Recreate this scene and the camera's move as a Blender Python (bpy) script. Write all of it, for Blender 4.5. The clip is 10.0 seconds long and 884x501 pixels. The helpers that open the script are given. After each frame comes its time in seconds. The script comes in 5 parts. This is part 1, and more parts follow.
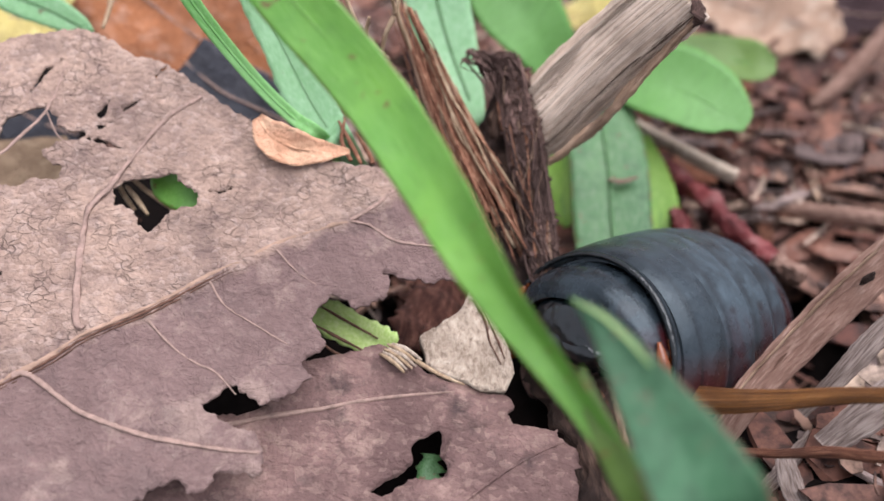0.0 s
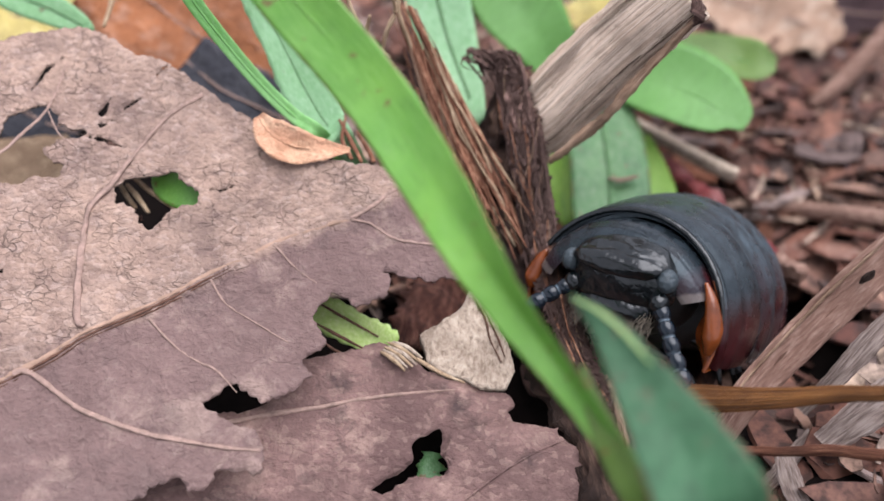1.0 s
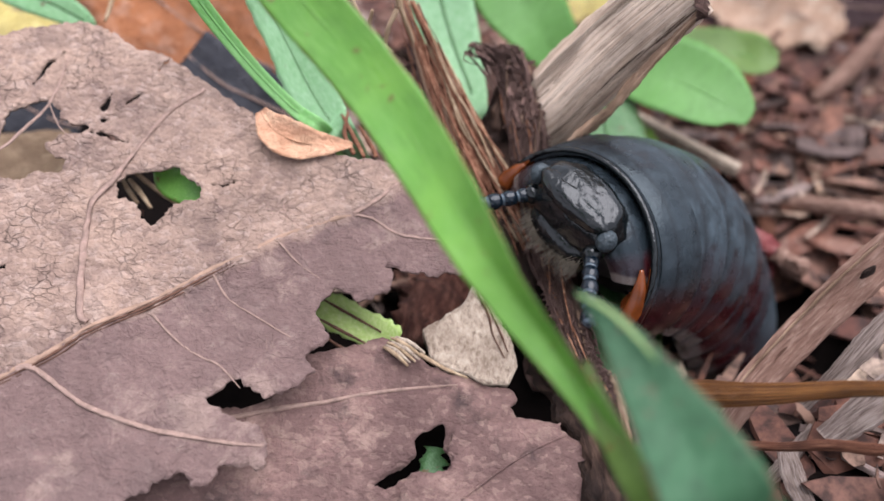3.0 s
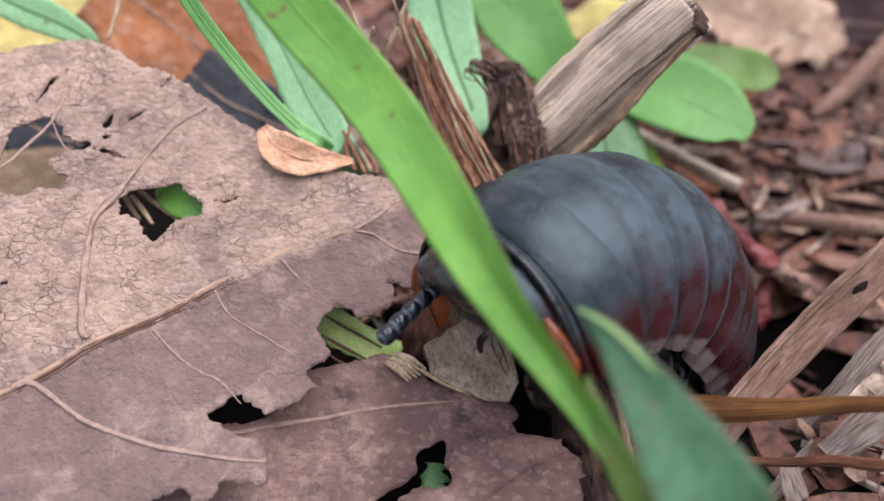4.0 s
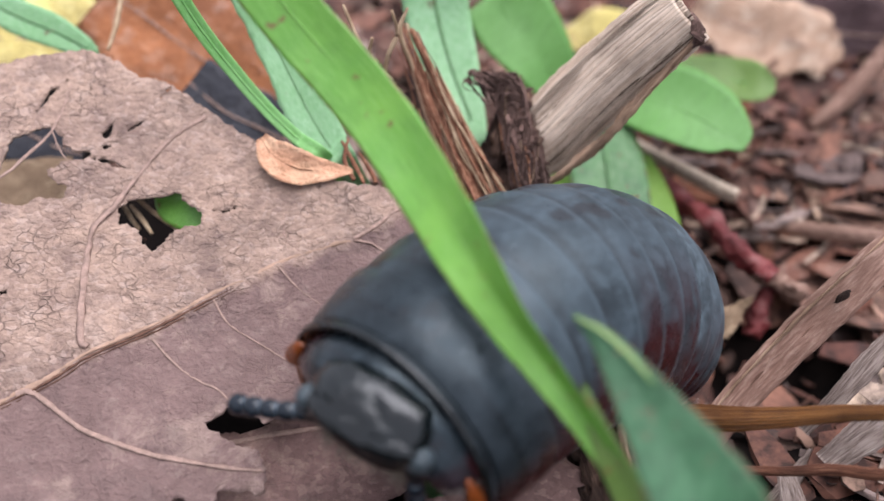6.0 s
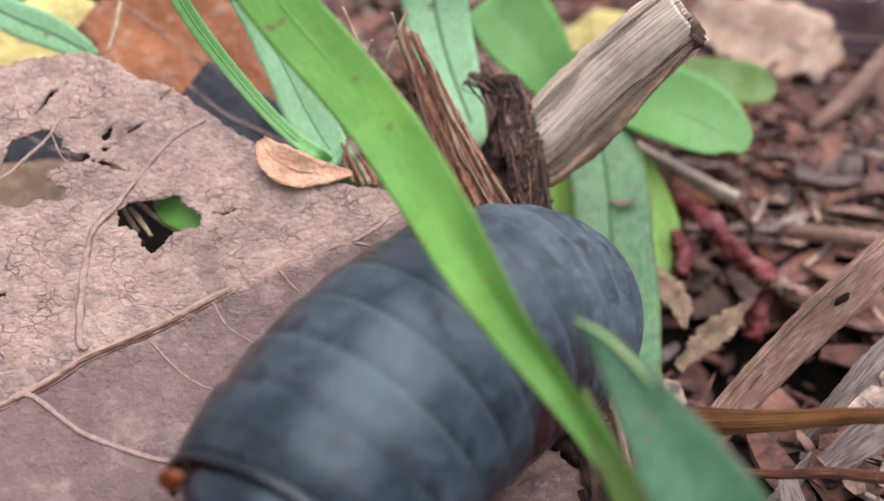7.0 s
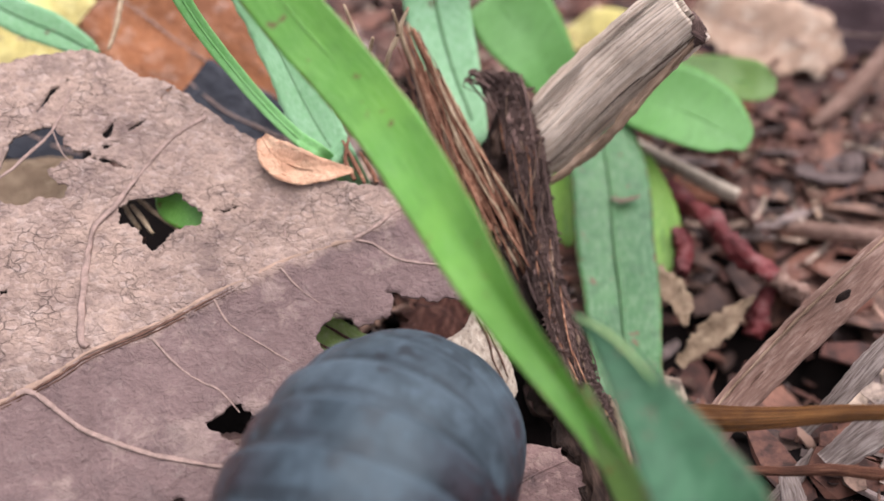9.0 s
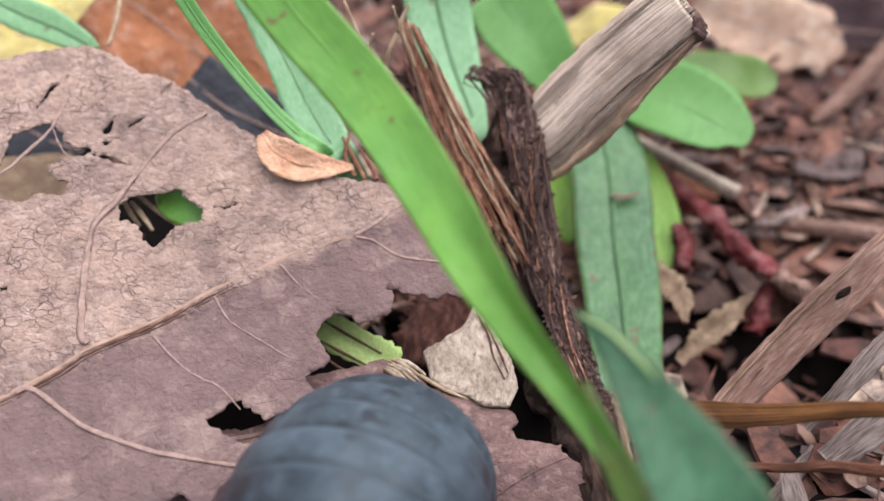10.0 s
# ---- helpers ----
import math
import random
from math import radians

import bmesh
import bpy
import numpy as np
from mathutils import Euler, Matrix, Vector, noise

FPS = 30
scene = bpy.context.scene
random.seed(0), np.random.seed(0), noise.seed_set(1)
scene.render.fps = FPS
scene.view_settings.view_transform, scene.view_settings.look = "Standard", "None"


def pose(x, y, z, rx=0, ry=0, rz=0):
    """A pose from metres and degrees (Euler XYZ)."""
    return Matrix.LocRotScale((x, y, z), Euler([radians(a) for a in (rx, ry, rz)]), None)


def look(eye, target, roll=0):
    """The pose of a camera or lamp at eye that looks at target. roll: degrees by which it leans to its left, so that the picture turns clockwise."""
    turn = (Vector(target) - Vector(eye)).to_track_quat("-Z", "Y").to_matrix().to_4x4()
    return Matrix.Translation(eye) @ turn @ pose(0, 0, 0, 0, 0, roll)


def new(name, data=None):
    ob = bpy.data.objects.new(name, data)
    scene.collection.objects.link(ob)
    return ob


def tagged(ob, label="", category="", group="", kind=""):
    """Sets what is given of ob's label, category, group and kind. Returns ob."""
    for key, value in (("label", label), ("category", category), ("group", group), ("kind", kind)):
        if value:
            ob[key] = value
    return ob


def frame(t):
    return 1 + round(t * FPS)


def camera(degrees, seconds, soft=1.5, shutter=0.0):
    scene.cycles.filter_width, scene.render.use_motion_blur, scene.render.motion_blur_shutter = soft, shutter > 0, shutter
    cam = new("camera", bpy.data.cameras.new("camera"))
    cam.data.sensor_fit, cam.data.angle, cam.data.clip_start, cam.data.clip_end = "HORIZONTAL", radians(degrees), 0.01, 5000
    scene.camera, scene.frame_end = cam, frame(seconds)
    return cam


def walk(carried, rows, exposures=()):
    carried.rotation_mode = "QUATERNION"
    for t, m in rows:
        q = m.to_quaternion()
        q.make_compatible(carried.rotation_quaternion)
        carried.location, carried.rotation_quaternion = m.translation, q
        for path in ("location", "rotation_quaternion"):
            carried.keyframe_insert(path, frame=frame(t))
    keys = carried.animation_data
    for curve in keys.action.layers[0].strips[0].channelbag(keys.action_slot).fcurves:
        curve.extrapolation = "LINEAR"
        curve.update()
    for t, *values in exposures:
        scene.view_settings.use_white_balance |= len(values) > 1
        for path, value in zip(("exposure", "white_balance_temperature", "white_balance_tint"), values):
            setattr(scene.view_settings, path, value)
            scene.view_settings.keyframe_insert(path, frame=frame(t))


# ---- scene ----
cam = camera(46.8, 10.0, soft=1.6)
cam.data.dof.use_dof = True
cam.data.dof.focus_distance = 0.130
cam.data.dof.aperture_fstop = 11.5
walk(cam, [
    (0.0, pose(0.00000, -0.09546, 0.11746, 45.000, 0.000, -0.000)),
    (0.5, pose(0.00023, -0.09568, 0.11752, 45.283, 0.030, 0.015)),
    (1.0, pose(-0.00010, -0.09567, 0.11754, 44.947, -0.030, 0.008)),
    (1.5, pose(-0.00041, -0.09559, 0.11756, 44.388, -0.028, -0.013)),
    (2.0, pose(-0.00037, -0.09554, 0.11757, 44.375, -0.021, 0.009)),
    (2.5, pose(-0.00066, -0.09535, 0.11763, 44.275, -0.106, -0.053)),
    (4.0, pose(-0.00049, -0.09578, 0.11775, 45.528, 0.041, -0.010)),
    (4.5, pose(-0.00052, -0.09601, 0.11774, 45.667, 0.031, -0.003)),
    (5.0, pose(-0.00016, -0.09612, 0.11769, 45.964, 0.165, 0.005)),
    (5.5, pose(-0.00036, -0.09624, 0.11784, 46.081, 0.040, -0.046)),
    (7.0, pose(-0.00022, -0.09609, 0.11762, 46.326, 0.054, -0.008)),
    (7.5, pose(-0.00049, -0.09603, 0.11780, 46.175, 0.049, -0.126)),
    (8.0, pose(-0.00038, -0.09615, 0.11762, 46.382, 0.056, -0.064)),
    (8.5, pose(-0.00029, -0.09627, 0.11755, 46.334, 0.086, -0.030)),
    (9.0, pose(-0.00036, -0.09618, 0.11760, 46.205, 0.066, -0.016)),
    (9.5, pose(-0.00049, -0.09615, 0.11766, 46.133, 0.025, -0.016)),
    (10.0, pose(-0.00049, -0.09609, 0.11761, 45.990, 0.032, -0.036)),
])

# ---- daylight under a bright overcast sky ----
world = bpy.data.worlds.new("overcast_sky")
scene.world = world
world.use_nodes = True
wn = world.node_tree
bg = wn.nodes["Background"]
sky = wn.nodes.new("ShaderNodeTexSky")
sky.sky_type = "NISHITA"
sky.sun_disc = False
sky.sun_elevation = radians(73)
sky.sun_rotation = radians(70)
cloud = wn.nodes.new("ShaderNodeMix")
cloud.data_type = "RGBA"
cloud.inputs[0].default_value = 0.85
cloud.inputs[7].default_value = (10.4, 10.5, 12.1, 1)
wn.links.new(sky.outputs[0], cloud.inputs[6])
wn.links.new(cloud.outputs[2], bg.inputs[0])
bg.inputs[1].default_value = 0.056
sun_data = bpy.data.lights.new("sun", "SUN")
sun_data.energy = 2.98
sun_data.angle = radians(66)
sun_data.color = (0.94, 0.93, 1.0)
sun = new("sun", sun_data)
sun.matrix_world = look((0.27, 0.10, 0.95), (0, 0, 0))
scene.view_settings.exposure = 1.06

MM = 0.001


# ---- node helpers ----
def material(name, rough=0.6, spec=0.4):
    m = bpy.data.materials.new(name)
    m.use_nodes = True
    b = m.node_tree.nodes["Principled BSDF"]
    b.inputs["Roughness"].default_value = rough
    b.inputs["Specular IOR Level"].default_value = spec
    return m, m.node_tree, b


def node(nt, kind, **values):
    n = nt.nodes.new(kind)
    for key, value in values.items():
        n.inputs[key].default_value = value
    return n


def coords(nt, which="Object", scale=(1, 1, 1), turn=(0, 0, 0)):
    c = nt.nodes.new("ShaderNodeTexCoord")
    m = nt.nodes.new("ShaderNodeMapping")
    m.inputs["Scale"].default_value = scale
    m.inputs["Rotation"].default_value = turn
    nt.links.new(c.outputs[which], m.inputs["Vector"])
    return m.outputs["Vector"]


def noise_of(nt, vec, scale, detail=4.0, rough=0.55, warp=0.0):
    n = node(nt, "ShaderNodeTexNoise", Scale=scale, Detail=detail, Roughness=rough, Distortion=warp)
    nt.links.new(vec, n.inputs["Vector"])
    return n.outputs["Fac"]


def cells_of(nt, vec, scale, feature="DISTANCE_TO_EDGE"):
    n = nt.nodes.new("ShaderNodeTexVoronoi")
    n.feature = feature
    n.inputs["Scale"].default_value = scale
    nt.links.new(vec, n.inputs["Vector"])
    return n.outputs["Distance"]


def ramp(nt, fac, stops):
    n = nt.nodes.new("ShaderNodeValToRGB")
    els = n.color_ramp.elements
    while len(els) < len(stops):
        els.new(0.5)
    for e, (p, c) in zip(els, stops):
        e.position = p
        e.color = (c, c, c, 1) if isinstance(c, (int, float)) else (*c, 1)
    nt.links.new(fac, n.inputs[0])
    return n.outputs[0]


def mix(nt, fac, a, b, kind="MIX"):
    n = nt.nodes.new("ShaderNodeMix")
    n.data_type = "RGBA"
    n.blend_type = kind
    for slot, value in ((0, fac), (6, a), (7, b)):
        if isinstance(value, (int, float)):
            n.inputs[slot].default_value = value
        elif isinstance(value, tuple):
            n.inputs[slot].default_value = (*value, 1)
        else:
            nt.links.new(value, n.inputs[slot])
    return n.outputs[2]


def calc(nt, op, a, b):
    n = nt.nodes.new("ShaderNodeMath")
    n.operation = op
    for slot, value in ((0, a), (1, b)):
        if isinstance(value, (int, float)):
            n.inputs[slot].default_value = value
        else:
            nt.links.new(value, n.inputs[slot])
    return n.outputs[0]


def bump(nt, bsdf, height, strength=0.5, distance=0.0003):
    n = nt.nodes.new("ShaderNodeBump")
    n.inputs["Strength"].default_value = strength
    n.inputs["Distance"].default_value = distance
    nt.links.new(height, n.inputs["Height"])
    nt.links.new(n.outputs[0], bsdf.inputs["Normal"])


def translucent(m, nt, bsdf, colour, share):
    """Lets part of the light through a thin leaf."""
    t = nt.nodes.new("ShaderNodeBsdfTranslucent")
    if isinstance(colour, tuple):
        t.inputs[0].default_value = (*colour, 1)
    else:
        nt.links.new(colour, t.inputs[0])
    x = nt.nodes.new("ShaderNodeMixShader")
    x.inputs[0].default_value = share
    out = nt.nodes["Material Output"]
    nt.links.new(bsdf.outputs[0], x.inputs[1])
    nt.links.new(t.outputs[0], x.inputs[2])
    nt.links.new(x.outputs[0], out.inputs[0])


# ---- materials ----
def make_dead_leaf(name, pale, dark, crack_scale, crack_depth, split=None, turn=0.0, spot=(0.42, 0.32, 0.27), stain=0.0, net=0.14, stain_scale=75):
    """Weathered dead leaf: blistered skin, a net of fine veins, cracks, stains; split: a line in the leaf beyond which
    the skin is paler, more blistered and cracked.
    """
    m, nt, b = material(name, 0.78, 0.25)
    vec = coords(nt)
    big = noise_of(nt, vec, 55, 5, 0.6)
    mid = noise_of(nt, vec, 260, 5, 0.62)
    fine = noise_of(nt, vec, 1500, 3, 0.6)
    if split:
        sep = nt.nodes.new("ShaderNodeSeparateXYZ")
        nt.links.new(vec, sep.inputs[0])
        a, c, d = split
        side = calc(nt, "ADD", calc(nt, "MULTIPLY", sep.outputs[0], a), calc(nt, "MULTIPLY", sep.outputs[1], c))
        side = calc(nt, "ADD", side, d)
        side = calc(nt, "ADD", calc(nt, "MULTIPLY", side, 260), calc(nt, "MULTIPLY", calc(nt, "SUBTRACT", mid, 0.5), 1.2))
        fac = ramp(nt, calc(nt, "ADD", side, 0.5), [(0.25, 0), (0.75, 1)])
        rough_side = calc(nt, "ADD", calc(nt, "MULTIPLY", fac, 0.75), 0.25)
    else:
        fac = ramp(nt, big, [(0.38, 0), (0.66, 1)])
        rough_side = 0.55
    colour = mix(nt, fac, dark, pale)
    colour = mix(nt, ramp(nt, big, [(0.35, 0.5), (0.62, 0.0)]), colour, tuple(0.66 * x for x in dark))
    colour = mix(nt, ramp(nt, mid, [(0.3, 0.5), (0.5, 0.0)]), colour, tuple(0.72 * x for x in dark))
    colour = mix(nt, ramp(nt, mid, [(0.58, 0.0), (0.74, 0.45)]), colour, spot)
    worn = noise_of(nt, vec, 110, 6, 0.68, 0.5)
    colour = mix(nt, ramp(nt, worn, [(0.55, 0.0), (0.64, 0.4)]), colour, tuple(0.5 * (x + y) * 1.05 for x, y in zip(pale, spot)))
    colour = mix(nt, ramp(nt, worn, [(0.34, 0.3), (0.43, 0.0)]), colour, tuple(0.6 * x for x in dark))
    if stain:
        blot = noise_of(nt, vec, stain_scale, 7, 0.66)
        colour = mix(nt, ramp(nt, blot, [(0.52, 0.0), (0.60, stain)]), colour, tuple(0.46 * x for x in (dark[0] * 0.9, dark[1], dark[2] * 1.05)))
    vec2 = coords(nt, "Object", (1, 1.35, 1), (0, 0, turn))
    warp = nt.nodes.new("ShaderNodeVectorMath")
    warp.operation = "MULTIPLY_ADD"
    w2 = node(nt, "ShaderNodeTexNoise", Scale=420.0, Detail=5.0)
    nt.links.new(vec2, w2.inputs["Vector"])
    nt.links.new(w2.outputs["Color"], warp.inputs[0])
    warp.inputs[1].default_value = (0.0022, 0.0022, 0.0022)
    nt.links.new(vec2, warp.inputs[2])
    # small blisters of the skin
    cell = nt.nodes.new("ShaderNodeTexVoronoi")
    cell.inputs["Scale"].default_value = 2.1 * crack_scale
    nt.links.new(warp.outputs[0], cell.inputs["Vector"])
    tone = nt.nodes.new("ShaderNodeSeparateXYZ")
    nt.links.new(cell.outputs["Color"], tone.inputs[0])
    bright = calc(nt, "MULTIPLY", ramp(nt, tone.outputs[0], [(0.72, 0.0), (0.95, 0.28)]), rough_side)
    colour = mix(nt, bright, colour, tuple(min(0.75, 1.3 * x) for x in spot))
    shade = calc(nt, "MULTIPLY", ramp(nt, tone.outputs[0], [(0.05, 0.28), (0.35, 0.0)]), rough_side)
    colour = mix(nt, shade, colour, tuple(0.6 * x for x in dark))
    # cracks and the wider vein net
    crack = ramp(nt, cells_of(nt, warp.outputs[0], crack_scale), [(0.0, 1.0), (0.06, 0.0)])
    where = ramp(nt, noise_of(nt, vec, 170, 4, 0.6), [(0.44, 0.0), (0.64, 1.0)])
    amount = calc(nt, "MULTIPLY", calc(nt, "MULTIPLY", crack, where), rough_side)
    colour = mix(nt, calc(nt, "MULTIPLY", amount, 0.5 * crack_depth), colour, tuple(0.42 * x for x in dark))
    veins = ramp(nt, cells_of(nt, warp.outputs[0], 0.36 * crack_scale), [(0.0, 1.0), (0.03, 0.0)])
    veins = calc(nt, "MULTIPLY", veins, ramp(nt, noise_of(nt, vec, 120, 3, 0.6), [(0.4, 0.1), (0.6, 1.0)]))
    colour = mix(nt, calc(nt, "MULTIPLY", veins, net), colour, tuple(0.5 * x for x in dark))
    colour = mix(nt, ramp(nt, fine, [(0.35, 0.22), (0.65, 0.0)]), colour, tuple(0.5 * x for x in dark))
    nt.links.new(colour, b.inputs["Base Color"])
    wrinkle = noise_of(nt, vec, 480, 5, 0.7, 0.8)
    dome = calc(nt, "MULTIPLY", calc(nt, "SUBTRACT", 0.6, cell.outputs["Distance"]), calc(nt, "MULTIPLY", rough_side, 0.34))
    h = calc(nt, "ADD", calc(nt, "ADD", mid, dome), calc(nt, "ADD", calc(nt, "MULTIPLY", wrinkle, 0.8), calc(nt, "MULTIPLY", fine, 0.3)))
    h = calc(nt, "SUBTRACT", h, calc(nt, "ADD", calc(nt, "MULTIPLY", amount, 0.5 * crack_depth), calc(nt, "MULTIPLY", veins, 0.1)))
    bump(nt, b, h, 1.0, 0.0007)
    return m


def make_green(name, top, shade, pale, rough=0.42, share=0.35, streak=140, mark=(0.16, 0.07, 0.02), marks=0.68, edge=0.0, patchy=0.25):
    """Living leaf: fine lengthwise streaks (UV x across, y along), brownish marks."""
    m, nt, b = material(name, rough, 0.45)
    uv = coords(nt, "UV", (streak, 30, 1))
    ob = coords(nt)
    lines = noise_of(nt, uv, 1.0, 3, 0.6)
    big = noise_of(nt, ob, 90, 4)
    colour = mix(nt, ramp(nt, big, [(0.35, 0), (0.65, 1)]), shade, top)
    colour = mix(nt, ramp(nt, lines, [(0.42, 0.0), (0.68, 0.5)]), colour, pale)
    patch = noise_of(nt, coords(nt, "UV", (4, 22, 1)), 1.0, 4, 0.6)
    colour = mix(nt, ramp(nt, patch, [(0.5, 0.0), (0.68, patchy)]), colour, tuple(0.55 * x for x in shade))
    keel = nt.nodes.new("ShaderNodeSeparateXYZ")
    nt.links.new(coords(nt, "UV"), keel.inputs[0])
    across = calc(nt, "ABSOLUTE", calc(nt, "SUBTRACT", keel.outputs[0], 0.5), 0)
    if edge:
        brown = calc(nt, "MULTIPLY", ramp(nt, across, [(0.455, 0.0), (0.485, 1.0)]), ramp(nt, patch, [(0.40, 0.0), (0.56, edge)]))
        colour = mix(nt, brown, colour, mark)
    spots = noise_of(nt, ob, 420, 3, 0.6)
    colour = mix(nt, ramp(nt, spots, [(marks, 0.0), (marks + 0.06, 0.8)]), colour, mark)
    nt.links.new(colour, b.inputs["Base Color"])
    bump(nt, b, calc(nt, "ADD", lines, calc(nt, "MULTIPLY", big, 0.4)), 0.3, 0.0002)
    translucent(m, nt, b, colour, share)
    return m


def make_fibre(name, dark, mid, pale, stretch=(900, 900, 60), turn=(0, 0, 0), deep=0.9, which="Object", rough=0.85):
    """Dry fibrous stuff: grain along one axis."""
    m, nt, b = material(name, rough, 0.2)
    vec = coords(nt, which, stretch, turn)
    g = noise_of(nt, vec, 1.0, 6, 0.65, 0.4)
    big = noise_of(nt, coords(nt), 120, 4)
    colour = ramp(nt, g, [(0.28, dark), (0.5, mid), (0.72, pale)])
    colour = mix(nt, ramp(nt, big, [(0.35, 0.6), (0.6, 0.0)]), colour, dark)
    nt.links.new(colour, b.inputs["Base Color"])
    bump(nt, b, g, deep, 0.0006)
    return m


def make_wood(name, dark, mid, pale):
    """Weathered split wood: fine broken dark grain lines along it (UV y), silver streaks, pits."""
    m, nt, b = material(name, 0.85, 0.2)
    g = noise_of(nt, coords(nt, "UV", (9, 0.5, 1)), 1.0, 6, 0.65)
    f = noise_of(nt, coords(nt, "UV", (24, 0.9, 1)), 1.0, 5, 0.7)
    fine = noise_of(nt, coords(nt, "UV", (62, 4, 1)), 1.0, 3, 0.6)
    big = noise_of(nt, coords(nt), 160, 4, 0.6)
    colour = ramp(nt, g, [(0.3, tuple(0.5 * x for x in mid)), (0.43, mid), (0.52, pale), (0.6, mid), (0.72, tuple(0.55 * x for x in mid))])
    lines = ramp(nt, f, [(0.36, 0.9), (0.46, 0.0)])
    colour = mix(nt, lines, colour, dark)
    colour = mix(nt, ramp(nt, f, [(0.6, 0.0), (0.7, 0.6)]), colour, tuple(min(0.8, 1.15 * x) for x in pale))
    colour = mix(nt, ramp(nt, fine, [(0.36, 0.55), (0.47, 0.0)]), colour, dark)
    colour = mix(nt, ramp(nt, big, [(0.36, 0.45), (0.55, 0.0)]), colour, tuple(0.35 * x for x in mid))
    pits = noise_of(nt, coords(nt, "UV", (50, 22, 1)), 1.0, 2)
    colour = mix(nt, ramp(nt, pits, [(0.66, 0.0), (0.72, 0.8)]), colour, dark)
    nt.links.new(colour, b.inputs["Base Color"])
    bump(nt, b, calc(nt, "ADD", calc(nt, "ADD", f, g), calc(nt, "MULTIPLY", fine, 0.4)), 0.8, 0.0004)
    return m


def make_litter(name, stops, rough=0.8):
    """Loose litter whose pieces differ in colour, each with its own stains."""
    m, nt, b = material(name, rough, 0.3)
    geo = nt.nodes.new("ShaderNodeNewGeometry")
    base = ramp(nt, geo.outputs["Random Per Island"], stops)
    vec = coords(nt)
    n1 = noise_of(nt, vec, 350, 5, 0.65)
    colour = mix(nt, ramp(nt, n1, [(0.38, 0.85), (0.62, 0.0)]), base, (0.022, 0.012, 0.010))
    nt.links.new(colour, b.inputs["Base Color"])
    bump(nt, b, n1, 0.6, 0.0005)
    return m


def make_plate(name, grey, red, red_low, red_high, rough=0.34, red_gain=0.17, flank=0.35, pale=True):
    """Chitin plate: dark grey, waxy bluish sheen, blotched with deep red low on the flanks, shade painted at the seams.
    """
    m, nt, b = material(name, rough, 0.34)
    b.inputs["Specular Tint"].default_value = (0.78, 0.93, 1.0, 1)
    vec = coords(nt)
    info = nt.nodes.new("ShaderNodeObjectInfo")
    off = nt.nodes.new("ShaderNodeVectorMath")
    off.operation = "ADD"
    comb = nt.nodes.new("ShaderNodeCombineXYZ")
    nt.links.new(calc(nt, "MULTIPLY", info.outputs["Random"], 0.02), comb.inputs[0])
    nt.links.new(vec, off.inputs[0])
    nt.links.new(comb.outputs[0], off.inputs[1])
    v = off.outputs[0]
    girth = nt.nodes.new("ShaderNodeVectorMath")
    girth.operation = "ADD"
    nt.links.new(coords(nt, "UV", (7.5, 1.7, 1)), girth.inputs[0])
    nt.links.new(calc(nt, "MULTIPLY", info.outputs["Random"], 40), girth.inputs[1])
    blot = noise_of(nt, girth.outputs[0], 1.0, 3, 0.55, 0.3)
    sep = nt.nodes.new("ShaderNodeSeparateXYZ")
    nt.links.new(vec, sep.inputs[0])
    low = nt.nodes.new("ShaderNodeMapRange")
    low.inputs[1].default_value, low.inputs[2].default_value = red_high, red_low
    nt.links.new(sep.outputs[2], low.inputs[0])
    red_fac = calc(nt, "MULTIPLY", ramp(nt, blot, [(0.62 - red_gain, 0.0), (0.8 - red_gain, 0.95)]), ramp(nt, low.outputs[0], [(0.05, 0.0), (0.5, 1.0)]))
    dust = noise_of(nt, v, 130, 5, 0.6)
    fine = noise_of(nt, v, 1800, 3, 0.6)
    colour = mix(nt, ramp(nt, dust, [(0.33, 0.0), (0.7, 1.0)]), tuple(0.4 * x for x in grey), tuple(1.5 * x for x in grey))
    bloom = noise_of(nt, v, 420, 4, 0.6)
    colour = mix(nt, ramp(nt, bloom, [(0.5, 0.0), (0.68, 0.5)]), colour, tuple(2.2 * x for x in grey))
    spots = noise_of(nt, v, 170, 2, 0.4)
    colour = mix(nt, ramp(nt, spots, [(0.615, 0.0), (0.66, 0.75)]), colour, (0.012, 0.010, 0.011))
    colour = mix(nt, red_fac, colour, red)
    uvs = nt.nodes.new("ShaderNodeTexCoord")
    sp2 = nt.nodes.new("ShaderNodeSeparateXYZ")
    nt.links.new(uvs.outputs["UV"], sp2.inputs[0])
    side = calc(nt, "ABSOLUTE", calc(nt, "SUBTRACT", sp2.outputs[0], 0.5), 0)
    ragged = calc(nt, "ADD", side, calc(nt, "MULTIPLY", calc(nt, "SUBTRACT", spots, 0.5), 0.10))
    tooth = calc(nt, "MULTIPLY", ramp(nt, ragged, [(flank, 0.0), (flank + 0.055, 0.92)]), ramp(nt, sp2.outputs[1], [(0.50, 0.35), (0.62, 1.0), (0.86, 1.0), (0.96, 0.5)]) if pale else 1.0)
    colour = mix(nt, tooth, colour, mix(nt, ramp(nt, dust, [(0.35, 0.0), (0.65, 1.0)]), (0.022, 0.0035, 0.005), (0.052, 0.009, 0.011)))
    if pale:
        colour = mix(nt, ramp(nt, ragged, [(0.462, 0.0), (0.475, 0.85)]), colour, (0.13, 0.105, 0.095))
    margin = calc(nt, "MULTIPLY", ramp(nt, sp2.outputs[1], [(0.90, 0.0), (0.95, 1.0)]), ramp(nt, blot, [(0.4, 0.25), (0.6, 0.8)]))
    colour = mix(nt, margin, colour, tuple(1.6 * x for x in grey))
